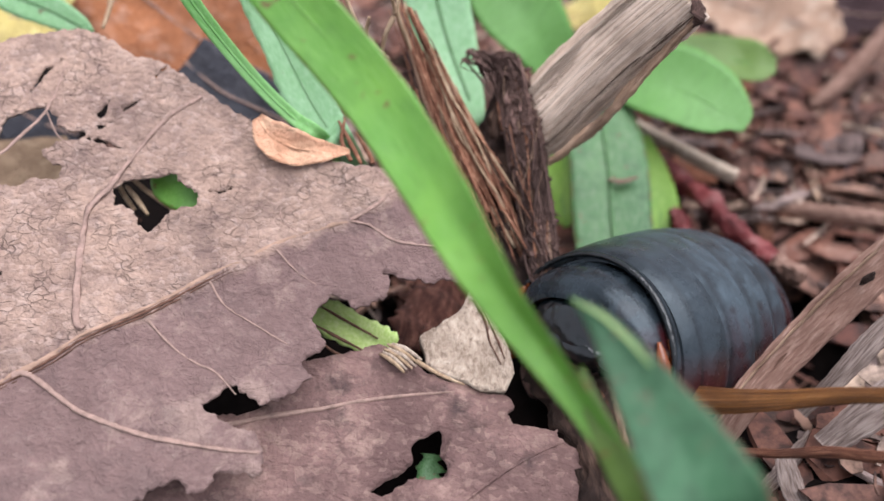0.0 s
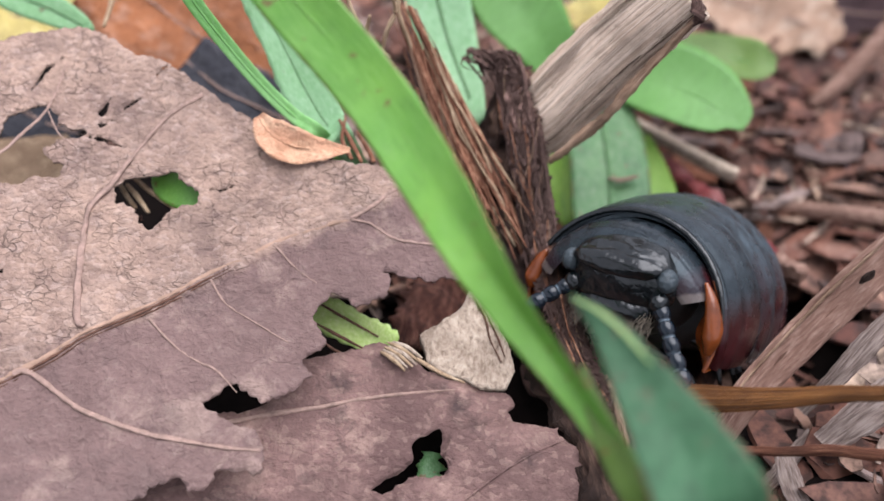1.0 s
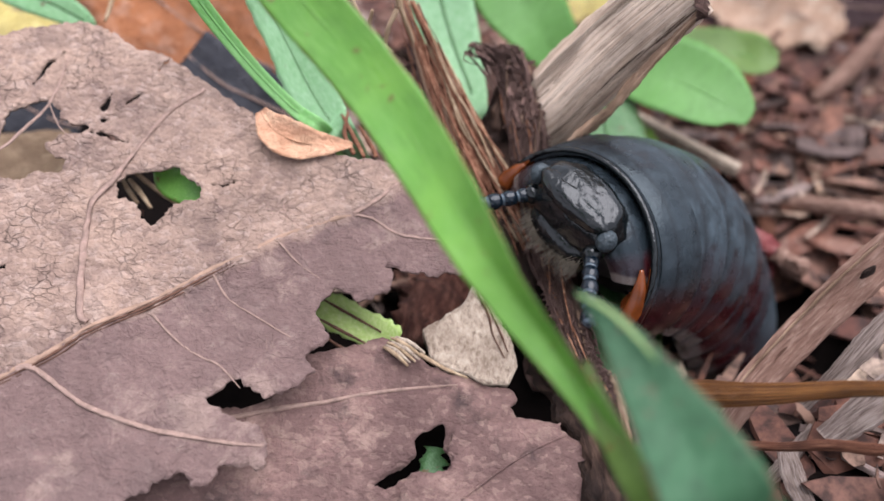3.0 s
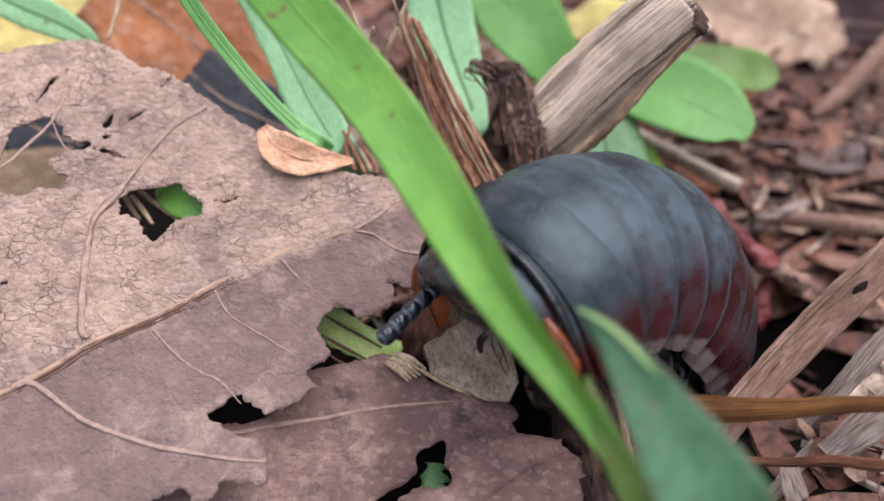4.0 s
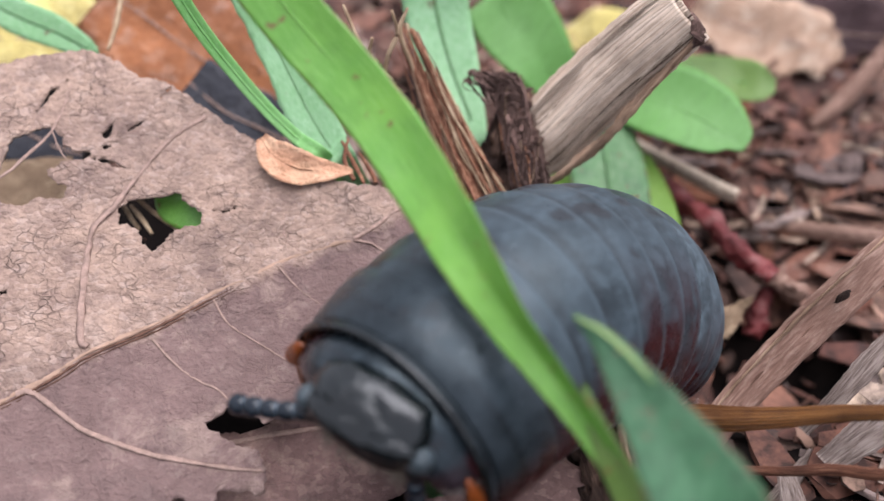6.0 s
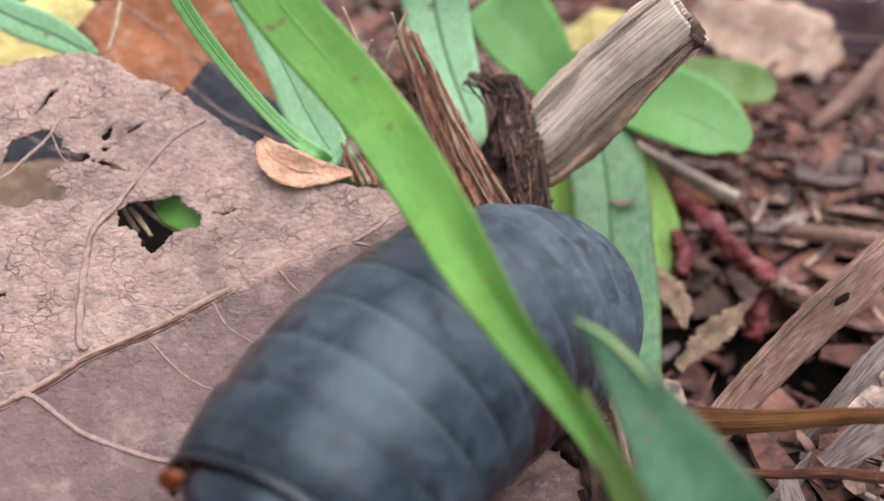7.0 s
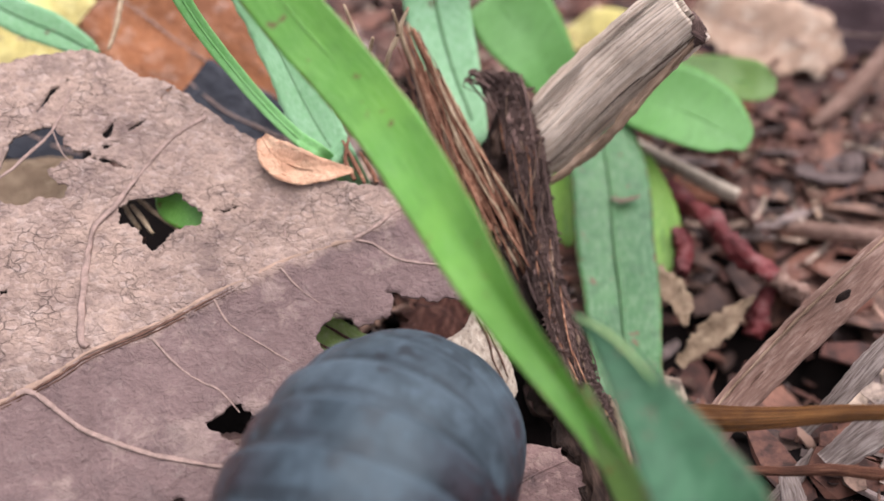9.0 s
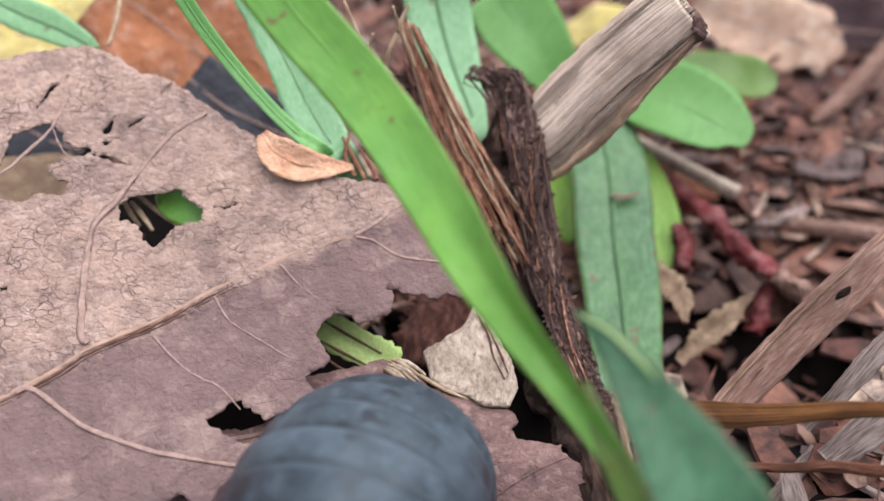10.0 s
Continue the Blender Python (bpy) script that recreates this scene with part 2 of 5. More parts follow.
    # shade below the overlapping plate's rear edge, painted as a dark band
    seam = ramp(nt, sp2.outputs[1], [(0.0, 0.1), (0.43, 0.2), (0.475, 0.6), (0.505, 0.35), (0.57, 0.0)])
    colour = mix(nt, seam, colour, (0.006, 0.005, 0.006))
    nt.links.new(colour, b.inputs["Base Color"])
    nt.links.new(calc(nt, "SUBTRACT", ramp(nt, bloom, [(0.35, rough - 0.12), (0.65, rough + 0.12)]), calc(nt, "MULTIPLY", red_fac, 0.2)), b.inputs["Roughness"])
    bump(nt, b, calc(nt, "ADD", calc(nt, "MULTIPLY", fine, 0.5), dust), 0.3, 0.0004)
    return m


def make_antenna(name):
    """Blue black beads along x; highlights at their joints painted as pale rings."""
    m, nt, b = material(name, 0.16, 0.4)
    vec = coords(nt)
    sep = nt.nodes.new("ShaderNodeSeparateXYZ")
    nt.links.new(vec, sep.inputs[0])
    phase = calc(nt, "FRACT", calc(nt, "MULTIPLY", sep.outputs[0], 1 / 0.00205), 0)
    ring = ramp(nt, calc(nt, "ABSOLUTE", calc(nt, "SUBTRACT", phase, 0.5), 0), [(0.40, 0.0), (0.47, 1.0)])
    n = noise_of(nt, vec, 700, 3)
    patch = calc(nt, "MULTIPLY", ring, ramp(nt, n, [(0.35, 0.1), (0.6, 0.8)]))
    nt.links.new(mix(nt, patch, (0.004, 0.008, 0.013), (0.10, 0.13, 0.155)), b.inputs["Base Color"])
    bump(nt, b, n, 0.2, 0.0003)
    return m


def make_plain(name, colour, rough=0.4, spec=0.5, scale=500, vary=0.5, relief=0.2):
    m, nt, b = material(name, rough, spec)
    n = noise_of(nt, coords(nt), scale, 4, 0.6)
    nt.links.new(mix(nt, ramp(nt, n, [(0.3, 1.0), (0.7, 0.0)]), colour, tuple(vary * x for x in colour)), b.inputs["Base Color"])
    bump(nt, b, n, relief, 0.0004)
    return m


LEAF_SPLIT = (-0.4803, 0.8771, -0.00939)
leaf_mat = make_dead_leaf("dead_leaf_skin", (0.355, 0.243, 0.185), (0.178, 0.113, 0.102), 540, 0.7, LEAF_SPLIT, 0.25, (0.36, 0.275, 0.235), 0.3)
under_mat = make_dead_leaf("dead_leaf_brown", (0.285, 0.172, 0.148), (0.135, 0.078, 0.070), 520, 0.2, None, 0.4, (0.40, 0.285, 0.225), 0.95, 0.2, 48)
vein_mat = make_plain("leaf_vein", (0.32, 0.212, 0.172), 0.75, 0.3, 900, 0.55, 0.8)
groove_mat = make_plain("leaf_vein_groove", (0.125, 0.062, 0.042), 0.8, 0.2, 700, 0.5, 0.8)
rib_mat = make_plain("leaf_midrib", (0.36, 0.23, 0.165), 0.75, 0.3, 420, 0.5, 0.9)
orange_mat = make_dead_leaf("orange_leaf_skin", (0.70, 0.41, 0.27), (0.56, 0.29, 0.17), 300, 0.1, None, 0.0, (0.74, 0.50, 0.34))
russet_mat = make_dead_leaf("russet_leaf_skin", (0.44, 0.165, 0.065), (0.25, 0.095, 0.045), 260, 0.3)
yellow_mat = make_dead_leaf("yellow_leaf_skin", (0.736, 0.6182, 0.207), (0.5594, 0.4416, 0.1656), 200, 0.1, None, 0.0, (0.8096, 0.736, 0.345))
beige_mat = make_dead_leaf("beige_leaf_skin", (0.455, 0.299, 0.208), (0.325, 0.208, 0.143), 200, 0.2, None, 0.0, (0.858, 0.65, 0.494))
tan_mat = make_dead_leaf("tan_leaf_skin", (0.30, 0.205, 0.13), (0.20, 0.13, 0.08), 300, 0.2, None, 0.0, (0.46, 0.35, 0.23))
plum_mat = make_dead_leaf("plum_leaf_skin", (0.063, 0.0315, 0.03264), (0.0405, 0.021, 0.02244), 260, 0.2, None, 0.0, (0.09, 0.0546, 0.05304))
slate_mat = make_dead_leaf("slate_leaf_skin", (0.05, 0.05, 0.06), (0.035, 0.035, 0.042), 260, 0.3, None, 0.0, (0.09, 0.085, 0.09))
blade_mat = make_green("grass_green", (0.162, 0.37, 0.052), (0.10, 0.28, 0.038), (0.215, 0.42, 0.10), 0.4, 0.3, 40, (0.1605, 0.081, 0.036), 0.66, 0.7)
sedge_mat = make_green("sedge_green", (0.080, 0.195, 0.060), (0.036, 0.125, 0.033), (0.165, 0.265, 0.135), 0.5, 0.25, 16, (0.14, 0.07, 0.035), 0.64, 0.5, 0.5)
sedge_pale_mat = make_green("pale_sedge_green", (0.25, 0.46, 0.24), (0.17, 0.36, 0.15), (0.38, 0.56, 0.36), 0.5, 0.25, 24, (0.12, 0.06, 0.035), 0.66)
front_mat = make_green("broad_blade_green", (0.031, 0.112, 0.045), (0.017, 0.070, 0.026), (0.075, 0.165, 0.085), 0.66, 0.2, 14, (0.13, 0.05, 0.035), 0.62, 0.95, 0.55)
thin_mat = make_green("thin_grass_green", (0.24, 0.52, 0.17), (0.15, 0.42, 0.09), (0.38, 0.62, 0.32), 0.4, 0.3, 12, (0.16, 0.08, 0.04), 0.72)
pale_grass_mat = make_green("pale_grass", (0.33, 0.44, 0.17), (0.20, 0.33, 0.08), (0.48, 0.55, 0.33), 0.5, 0.2, 12)
inner_grass_mat = make_green("yellowish_grass", (0.48, 0.62, 0.20), (0.34, 0.50, 0.11), (0.70, 0.74, 0.42), 0.5, 0.2, 12)
herb_mat = make_green("herb_green", (0.114, 0.2804, 0.05985), (0.0874, 0.2259, 0.04389), (0.1406, 0.3116, 0.08379), 0.5, 0.3, 6, (0.1672, 0.09348, 0.03192), 0.76)
lime_mat = make_green("lime_green", (0.24, 0.44, 0.055), (0.18, 0.36, 0.045), (0.32, 0.50, 0.10), 0.5, 0.35, 6)
olive_mat = make_green("olive_green", (0.115, 0.20, 0.035), (0.09, 0.16, 0.03), (0.15, 0.25, 0.06), 0.5, 0.3, 6)
stump_mat = make_fibre("rotten_stalk", (0.018, 0.010, 0.009), (0.17, 0.10, 0.083), (0.40, 0.26, 0.21), (10, 12, 1), which="UV", deep=1.0)
# rotten wood near black: shade of the hollow beside the husk is painted in
core_mat = make_fibre("rotten_core", (0.005, 0.003, 0.0025), (0.034, 0.019, 0.014), (0.12, 0.072, 0.05), (14, 12, 1), which="UV", deep=1.0)
pith_mat = make_fibre("pale_shred", (0.12, 0.065, 0.04), (0.30, 0.19, 0.13), (0.52, 0.38, 0.28), (6, 5, 1), which="UV")
fibre_mat = make_fibre("red_fibre", (0.075, 0.028, 0.017), (0.27, 0.12, 0.07), (0.52, 0.30, 0.19), (900, 900, 150))
bark_mat = make_fibre("shaggy_bark", (0.02, 0.007, 0.004), (0.15, 0.055, 0.030), (0.33, 0.16, 0.10), (16, 5, 1), which="UV", deep=1.0)
# bark_mat at about 0.6, with the shade under the leaf edge in its colour
shaded_bark_mat = make_fibre("shaded_bark", (0.012, 0.004, 0.003), (0.085, 0.032, 0.022), (0.21, 0.10, 0.07), (10, 7, 1), which="UV", deep=1.0)
straw_mat = make_fibre("straw", (0.20, 0.13, 0.08), (0.38, 0.27, 0.17), (0.54, 0.42, 0.29), (900, 900, 150))
wood_mat = make_wood("weathered_wood", (0.091, 0.061, 0.044), (0.573, 0.427, 0.323), (0.756, 0.610, 0.488))
wood_pale_mat = make_fibre("silvery_wood", (0.250, 0.188, 0.138), (0.575, 0.463, 0.362), (0.775, 0.650, 0.537), (5, 9, 1), which="UV")
wood_dark_mat = make_fibre("dark_wood", (0.033, 0.022, 0.017), (0.121, 0.079, 0.055), (0.286, 0.198, 0.143), (5, 9, 1), which="UV")
chip_mat = make_fibre("pale_bark", (0.13, 0.09, 0.065), (0.44, 0.35, 0.27), (0.58, 0.49, 0.39), (1500, 950, 900), (0, 0, -0.5), 0.9)
edge_mat = make_fibre("tan_bark", (0.09, 0.05, 0.03), (0.42, 0.27, 0.18), (0.60, 0.44, 0.32), (16, 9, 1), which="UV")
strip_mat = make_fibre("dry_strip", (0.11, 0.058, 0.042), (0.235, 0.138, 0.105), (0.42, 0.29, 0.23), (11, 15, 1), which="UV")
amber_mat = make_fibre("amber_blade", (0.016, 0.006, 0.003), (0.15, 0.056, 0.013), (0.36, 0.17, 0.05), (12, 1.4, 1), which="UV", deep=0.9, rough=0.42)
grey_strip_mat = make_fibre("grey_strip", (0.06, 0.04, 0.033), (0.27, 0.205, 0.175), (0.48, 0.40, 0.35), (14, 5, 1), which="UV")
root_mat = make_fibre("red_root", (0.03, 0.006, 0.006), (0.13, 0.022, 0.022), (0.23, 0.11, 0.10), (260, 260, 260), rough=0.6)
# darker than soil itself: shade of the deep gaps is put into this colour
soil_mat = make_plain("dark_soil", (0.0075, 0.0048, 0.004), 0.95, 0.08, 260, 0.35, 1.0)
litter_mat = make_litter("leaf_litter_bits", [(0.0, (0.075, 0.028, 0.020)), (0.16, (0.14, 0.058, 0.040)), (0.30, (0.21, 0.095, 0.062)), (0.42, (0.095, 0.035, 0.026)), (0.54, (0.30, 0.175, 0.125)), (0.64, (0.038, 0.018, 0.016)), (0.74, (0.28, 0.205, 0.18)), (0.85, (0.44, 0.32, 0.235)), (0.93, (0.17, 0.062, 0.040)), (1.0, (0.11, 0.066, 0.055))])
chip_brown_mat = make_dead_leaf("litter_brown", (0.2415, 0.105, 0.06888), (0.1265, 0.052, 0.0378), 300, 0.4)
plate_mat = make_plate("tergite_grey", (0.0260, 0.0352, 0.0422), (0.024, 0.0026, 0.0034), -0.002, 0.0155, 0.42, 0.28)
# paler than plate_mat: sky light on the rear plates put into the grey
lit_rear_plate_mat = make_plate("tergite_lit_grey", (0.039, 0.051, 0.060), (0.026, 0.0028, 0.0036), -0.002, 0.0105, 0.48, 0.25)
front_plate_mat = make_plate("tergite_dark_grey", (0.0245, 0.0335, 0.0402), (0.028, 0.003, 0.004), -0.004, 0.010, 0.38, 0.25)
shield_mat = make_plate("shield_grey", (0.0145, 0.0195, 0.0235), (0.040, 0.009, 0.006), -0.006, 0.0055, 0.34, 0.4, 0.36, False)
black_mat = make_plain("black_chitin", (0.004, 0.0065, 0.0075), 0.17, 0.5, 400, 0.4, 1.0)
collum_mat = make_plate("collum_grey", (0.013, 0.018, 0.022), (0.03, 0.008, 0.006), -0.02, -0.01, 0.26, 0.0)
antenna_mat = make_antenna("antenna_beads")
amber_chitin = make_plain("amber_chitin", (0.19, 0.045, 0.009), 0.22, 0.5, 400, 0.4, 0.3)
belly_mat = make_plain("belly", (0.020, 0.015, 0.013), 0.5, 0.4)
hair_mat = make_plain("pale_hair", (0.20, 0.165, 0.125), 0.6, 0.3)
eye_mat = make_plain("eye_facets", (0.040, 0.055, 0.064), 0.42, 0.4, 1800, 0.5, 0.8)


# ---- mesh helpers (millimetres in, metres out) ----
def mesh_of(name, verts, faces, mat, uvs=None, smooth=True, crease=0):
    me = bpy.data.meshes.new(name)
    me.from_pydata([tuple(c * MM for c in v) for v in verts], [], faces)
    me.validate()
    if uvs:
        layer = me.uv_layers.new(name="UVMap")
        for loop in me.loops:
            layer.data[loop.index].uv = uvs[loop.vertex_index]
    me.polygons.foreach_set("use_smooth", [smooth] * len(me.polygons))
    me.materials.append(mat)
    if crease:
        me.set_sharp_from_angle(angle=radians(crease))
    me.update()
    return me


def part(name, me, parent, label=""):
    ob = new(name, me)
    ob.parent = parent
    if label:
        tagged(ob, label)
    return ob


def thing(name, me, label, category, group="", kind=""):
    return tagged(new(name, me), label, category, group, kind)


def join(lists):
    """Joins (verts, faces, uvs) lists into one."""
    vs, fs, us = [], [], []
    for v, f, u in lists:
        k = len(vs)
        vs += v
        fs += [tuple(i + k for i in q) for q in f]
        us += u if u else [(0, 0)] * len(v)
    return vs, fs, us


def spline(points, n):
    """n + 1 evenly stepped points of a smooth curve through the given ones (any number of components)."""
    p = np.array(points, float)
    p = np.vstack([2 * p[0] - p[1], p, 2 * p[-1] - p[-2]])
    out = []
    segs = len(p) - 3
    for k in range(n + 1):
        s = k / n * segs
        i = min(int(s), segs - 1)
        t = s - i
        a, b, c, d = p[i:i + 4]
        out.append(0.5 * (2 * b + (c - a) * t + (2 * a - 5 * b + 4 * c - d) * t * t + (3 * b - a - 3 * c + d) * t ** 3))
    return np.array(out)


def tube(points, radii, sides=8, steps=24, rough=0.0, seed=0, flat=1.0):
    """Verts, faces and uvs of a tapered round strand along a curve."""
    c = spline(points, steps)
    r = spline([[x] for x in radii], steps)[:, 0]
    vs, fs, us = [], [], []
    ref = np.array([0.31, 0.22, 0.92])
    run = np.concatenate([[0], np.cumsum(np.linalg.norm(np.diff(c, axis=0), axis=1))])
    for k in range(steps + 1):
        t = c[min(k + 1, steps)] - c[max(k - 1, 0)]
        t /= np.linalg.norm(t) + 1e-9
        a = np.cross(t, ref)
        a /= np.linalg.norm(a) + 1e-9
        b = np.cross(t, a)
        for j in range(sides):
            w = 2 * math.pi * j / sides
            q = r[k] * (1 + rough * (noise.noise(Vector((math.cos(w) * 2.1 + seed, math.sin(w) * 2.1, run[k] * 0.22))) + 0.6 * noise.noise(Vector((math.cos(w) * 4 + seed, math.sin(w) * 4, run[k] * 0.9)))))
            vs.append(tuple(c[k] + q * (math.cos(w) * a + flat * math.sin(w) * b)))
            us.append((j / sides, k / steps))
    for k in range(steps):
        for j in range(sides):
            j2 = (j + 1) % sides
            fs.append((k * sides + j, k * sides + j2, (k + 1) * sides + j2, (k + 1) * sides + j))
    fs.append(tuple(reversed(range(sides))))
    fs.append(tuple(steps * sides + j for j in range(sides)))
    return vs, fs, us


def ribbon(points, widths, face, fold=0.0, thick=0.25, steps=48, cols=10, jag=0.0, seed=0, wave=0.0, twist=None, cup=0.0):
    """Verts, faces and uvs of a leaf blade: a folded strip with thickness. face: the way its upper side looks; twist: degrees along it."""
    c = spline(points, steps)
    w = spline([[x] for x in widths], steps)[:, 0]
    tw = spline([[x] for x in (twist or [0, 0])], steps)[:, 0]
    fl = spline([[x] for x in (fold if isinstance(fold, list) else [fold, fold])], steps)[:, 0]
    top, low, us = [], [], []
    f0 = np.array(face, float)
    for k in range(steps + 1):
        t = c[min(k + 1, steps)] - c[max(k - 1, 0)]
        t /= np.linalg.norm(t) + 1e-9
        side = np.cross(t, f0)
        side /= np.linalg.norm(side) + 1e-9
        nrm = np.cross(side, t)
        g = radians(tw[k])
        side, nrm = side * math.cos(g) + nrm * math.sin(g), nrm * math.cos(g) - side * math.sin(g)
        for j in range(cols + 1):
            s = j / cols * 2 - 1
            e = 1 + jag * noise.noise(Vector((k * 0.45, s * 1.5 + seed * 7.3, 0.3))) * (abs(s) > 0.99)
            y = s * w[k] / 2 * e
            z = abs(s) * w[k] / 2 * fl[k] + cup * (s * s) * w[k] / 2 + wave * noise.noise(Vector((k * 0.12 + seed, s * 0.9, seed * 1.7)))
            p = c[k] + side * y + nrm * z
            h = thick * (1 - 0.75 * abs(s) ** 3) * 0.5
            top.append(tuple(p + nrm * h))
            low.append(tuple(p - nrm * h))
            us.append((j / cols, k / steps))
    m = cols + 1
    n = len(top)
    fs = []
    for k in range(steps):
        for j in range(cols):
            a = k * m + j
            fs.append((a, a + 1, a + m + 1, a + m))
            fs.append((n + a, n + a + m, n + a + m + 1, n + a + 1))
        for a, flip in ((k * m, 0), (k * m + cols, 1)):
            q = (a, a + m, n + a + m, n + a)
            fs.append(tuple(reversed(q)) if flip else q)
    for a0 in (0, steps * m):
        for j in range(cols):
            fs.append((a0 + j, a0 + j + 1, n + a0 + j + 1, n + a0 + j))
    return top + low, fs, us + us


def ragged(loop, jag, step, seed):
    """A closed outline with torn, gnawed edges."""
    p = np.array(loop, float)
    out = []
    for k in range(len(p)):
        a, b = p[k], p[(k + 1) % len(p)]
        d = b - a
        ln = np.linalg.norm(d)
        nn = max(1, int(ln / step))
        nrm = np.array([-d[1], d[0]]) / (ln + 1e-9)
        for i in range(nn):
            s = i / nn
            q = a + d * s
            fade = 1 if i else 0.5
            v = noise.noise(Vector((q[0] * 0.55 + seed, q[1] * 0.55, 1.3))) + 0.7 * noise.noise(Vector((q[0] * 1.5, q[1] * 1.5 + seed, 4.1)))
            out.append(q + nrm * v * jag * fade)
    return np.array(out)


def inside(pts, loop):
    x, y = pts[:, 0], pts[:, 1]
    res = np.zeros(len(pts), bool)
    j = len(loop) - 1
    for i in range(len(loop)):
        xi, yi = loop[i]
        xj, yj = loop[j]
        cross = ((yi > y) != (yj > y)) & (x < (xj - xi) * (y - yi) / (yj - yi + 1e-12) + xi)
        res ^= cross
        j = i
    return res


def sheet(outline, holes=(), relief=None, step=1.4, edge=0.5, jag=0.35, thick=0.3, seed=1):
    """Verts, faces and uvs of a thin torn sheet in its own plane: outline and holes in mm, relief(u, v) its height."""
    from mathutils import geometry
    loops = [ragged(outline, jag, edge, seed)] + [ragged(h, jag, edge, seed + 3 + i) for i, h in enumerate(holes)]
    rng = np.random.RandomState(seed)
    lo, hi = loops[0].min(0), loops[0].max(0)
    gx, gy = np.meshgrid(np.arange(lo[0], hi[0], step), np.arange(lo[1], hi[1], step))
    grid = np.stack([gx.ravel(), gy.ravel()], 1) + rng.uniform(-0.35, 0.35, (gx.size, 2)) * step
    keep = inside(grid, loops[0])
    for h in loops[1:]:
        keep &= ~inside(grid, h)
    grid = grid[keep]
    pts, edges = [], []
    for lp in loops:
        k = len(pts)
        pts += [Vector((float(a), float(b))) for a, b in lp]
        edges += [(k + i, k + (i + 1) % len(lp)) for i in range(len(lp))]
    pts += [Vector((float(a), float(b))) for a, b in grid]
    vs, _, fs, *_ = geometry.delaunay_2d_cdt(pts, edges, [], 0, 1e-5)
    v2 = np.array([(v.x, v.y) for v in vs])
    mids = np.array([v2[list(f)].mean(0) for f in fs])
    ok = inside(mids, loops[0])
    for h in loops[1:]:
        ok &= ~inside(mids, h)
    fs = [tuple(f) for f, k in zip(fs, ok) if k]
    used = sorted({i for f in fs for i in f})
    ids = {v: i for i, v in enumerate(used)}
    fs = [tuple(ids[i] for i in f) for f in fs]
    v2 = v2[used]
    z = np.array([relief(a, b) if relief else 0.0 for a, b in v2])
    n = len(v2)
    count = {}
    for f in fs:
        for i in range(len(f)):
            e = (f[i], f[(i + 1) % len(f)])
            count[tuple(sorted(e))] = count.get(tuple(sorted(e)), []) + [e]
    top = [(a, b, c) for (a, b), c in zip(v2, z)]
    low = [(a, b, c - thick) for (a, b), c in zip(v2, z)]
    faces = fs + [tuple(n + i for i in reversed(f)) for f in fs]
    for es in count.values():
        if len(es) == 1:
            a, b = es[0]
            faces.append((b, a, n + a, n + b))
    uv = [(a * 0.02, b * 0.02) for a, b in v2]
    return top + low, faces, uv + uv


def plane_pose(origin, normal, across=(1, 0, 0)):
    """The pose of a sheet whose plane has this normal; origin in mm."""
    n = Vector(normal).normalized()
    u = Vector(across)
    u = (u - n * u.dot(n)).normalized()
    v = n.cross(u)
    m = Matrix((u, v, n)).transposed().to_4x4()
    m.translation = Vector(origin) * MM
    return m


def fbm(x, y, s, seed=0.0):
    return noise.noise(Vector((x * s, y * s, seed))) + 0.5 * noise.noise(Vector((x * s * 2.1, y * s * 2.1, seed + 5)))


def mesh_thing(name, data, mat, label, category, group="", kind="", smooth=True):
    vs, fs, us = data
    return thing(name, mesh_of(name, vs, fs, mat, us, smooth), label, category, group, kind)


def mesh_part(name, data, mat, parent, label="", smooth=True, crease=0):
    vs, fs, us = data
    return part(name, mesh_of(name, vs, fs, mat, us, smooth, crease), parent, label)


# ---- the ground ----
def ground_height(x, y):
    """mm above the datum: gentle unevenness, a heap towards the front, a hollow from which the animal climbs, a bank under the big leaf."""
    h = 1.6 * fbm(x, y, 0.05, 2.0)
    h += 9 * math.exp(-((x - 66) ** 2 + (y + 34) ** 2) / 900)
    h -= 24 * math.exp(-((x - 50) ** 2 + (y - 14) ** 2) / 330)
    h -= 1.5
    bed = 22 + 0.404 * y - 0.07 * x - 25
    inside_edge = 27 - (x + 58) * 0.33 - y
    share = min(1, max(0, (24 - x) / 16)) * min(1, max(0, (inside_edge - 3) / 9)) * min(1, max(0, (x + 130) / 50))
    return h + share * max(0.0, min(bed, 26) - h)


def build_ground():
    rings = [0.0] + [2.5 * k for k in range(1, 61)] + [150 * 1.32 ** k for k in range(1, 40)]
    spokes = 120
    vs, fs = [(0, 0, ground_height(0, 0))], []
    for r in rings[1:]:
        for j in range(spokes):
            a = 2 * math.pi * j / spokes
            x, y = r * math.cos(a), r * math.sin(a)
            vs.append((x, y, ground_height(x, y) if r < 400 else 0.0))
    for j in range(spokes):
        fs.append((0, 1 + j, 1 + (j + 1) % spokes))
    for k in range(len(rings) - 2):
        for j in range(spokes):
            a, b = 1 + k * spokes + j, 1 + k * spokes + (j + 1) % spokes
            fs.append((a, a + spokes, b + spokes, b))
    mesh_thing("ground", (vs, fs, None), soil_mat, "forest floor soil, darkened for the shade in the gaps", "ground", kind="structure")


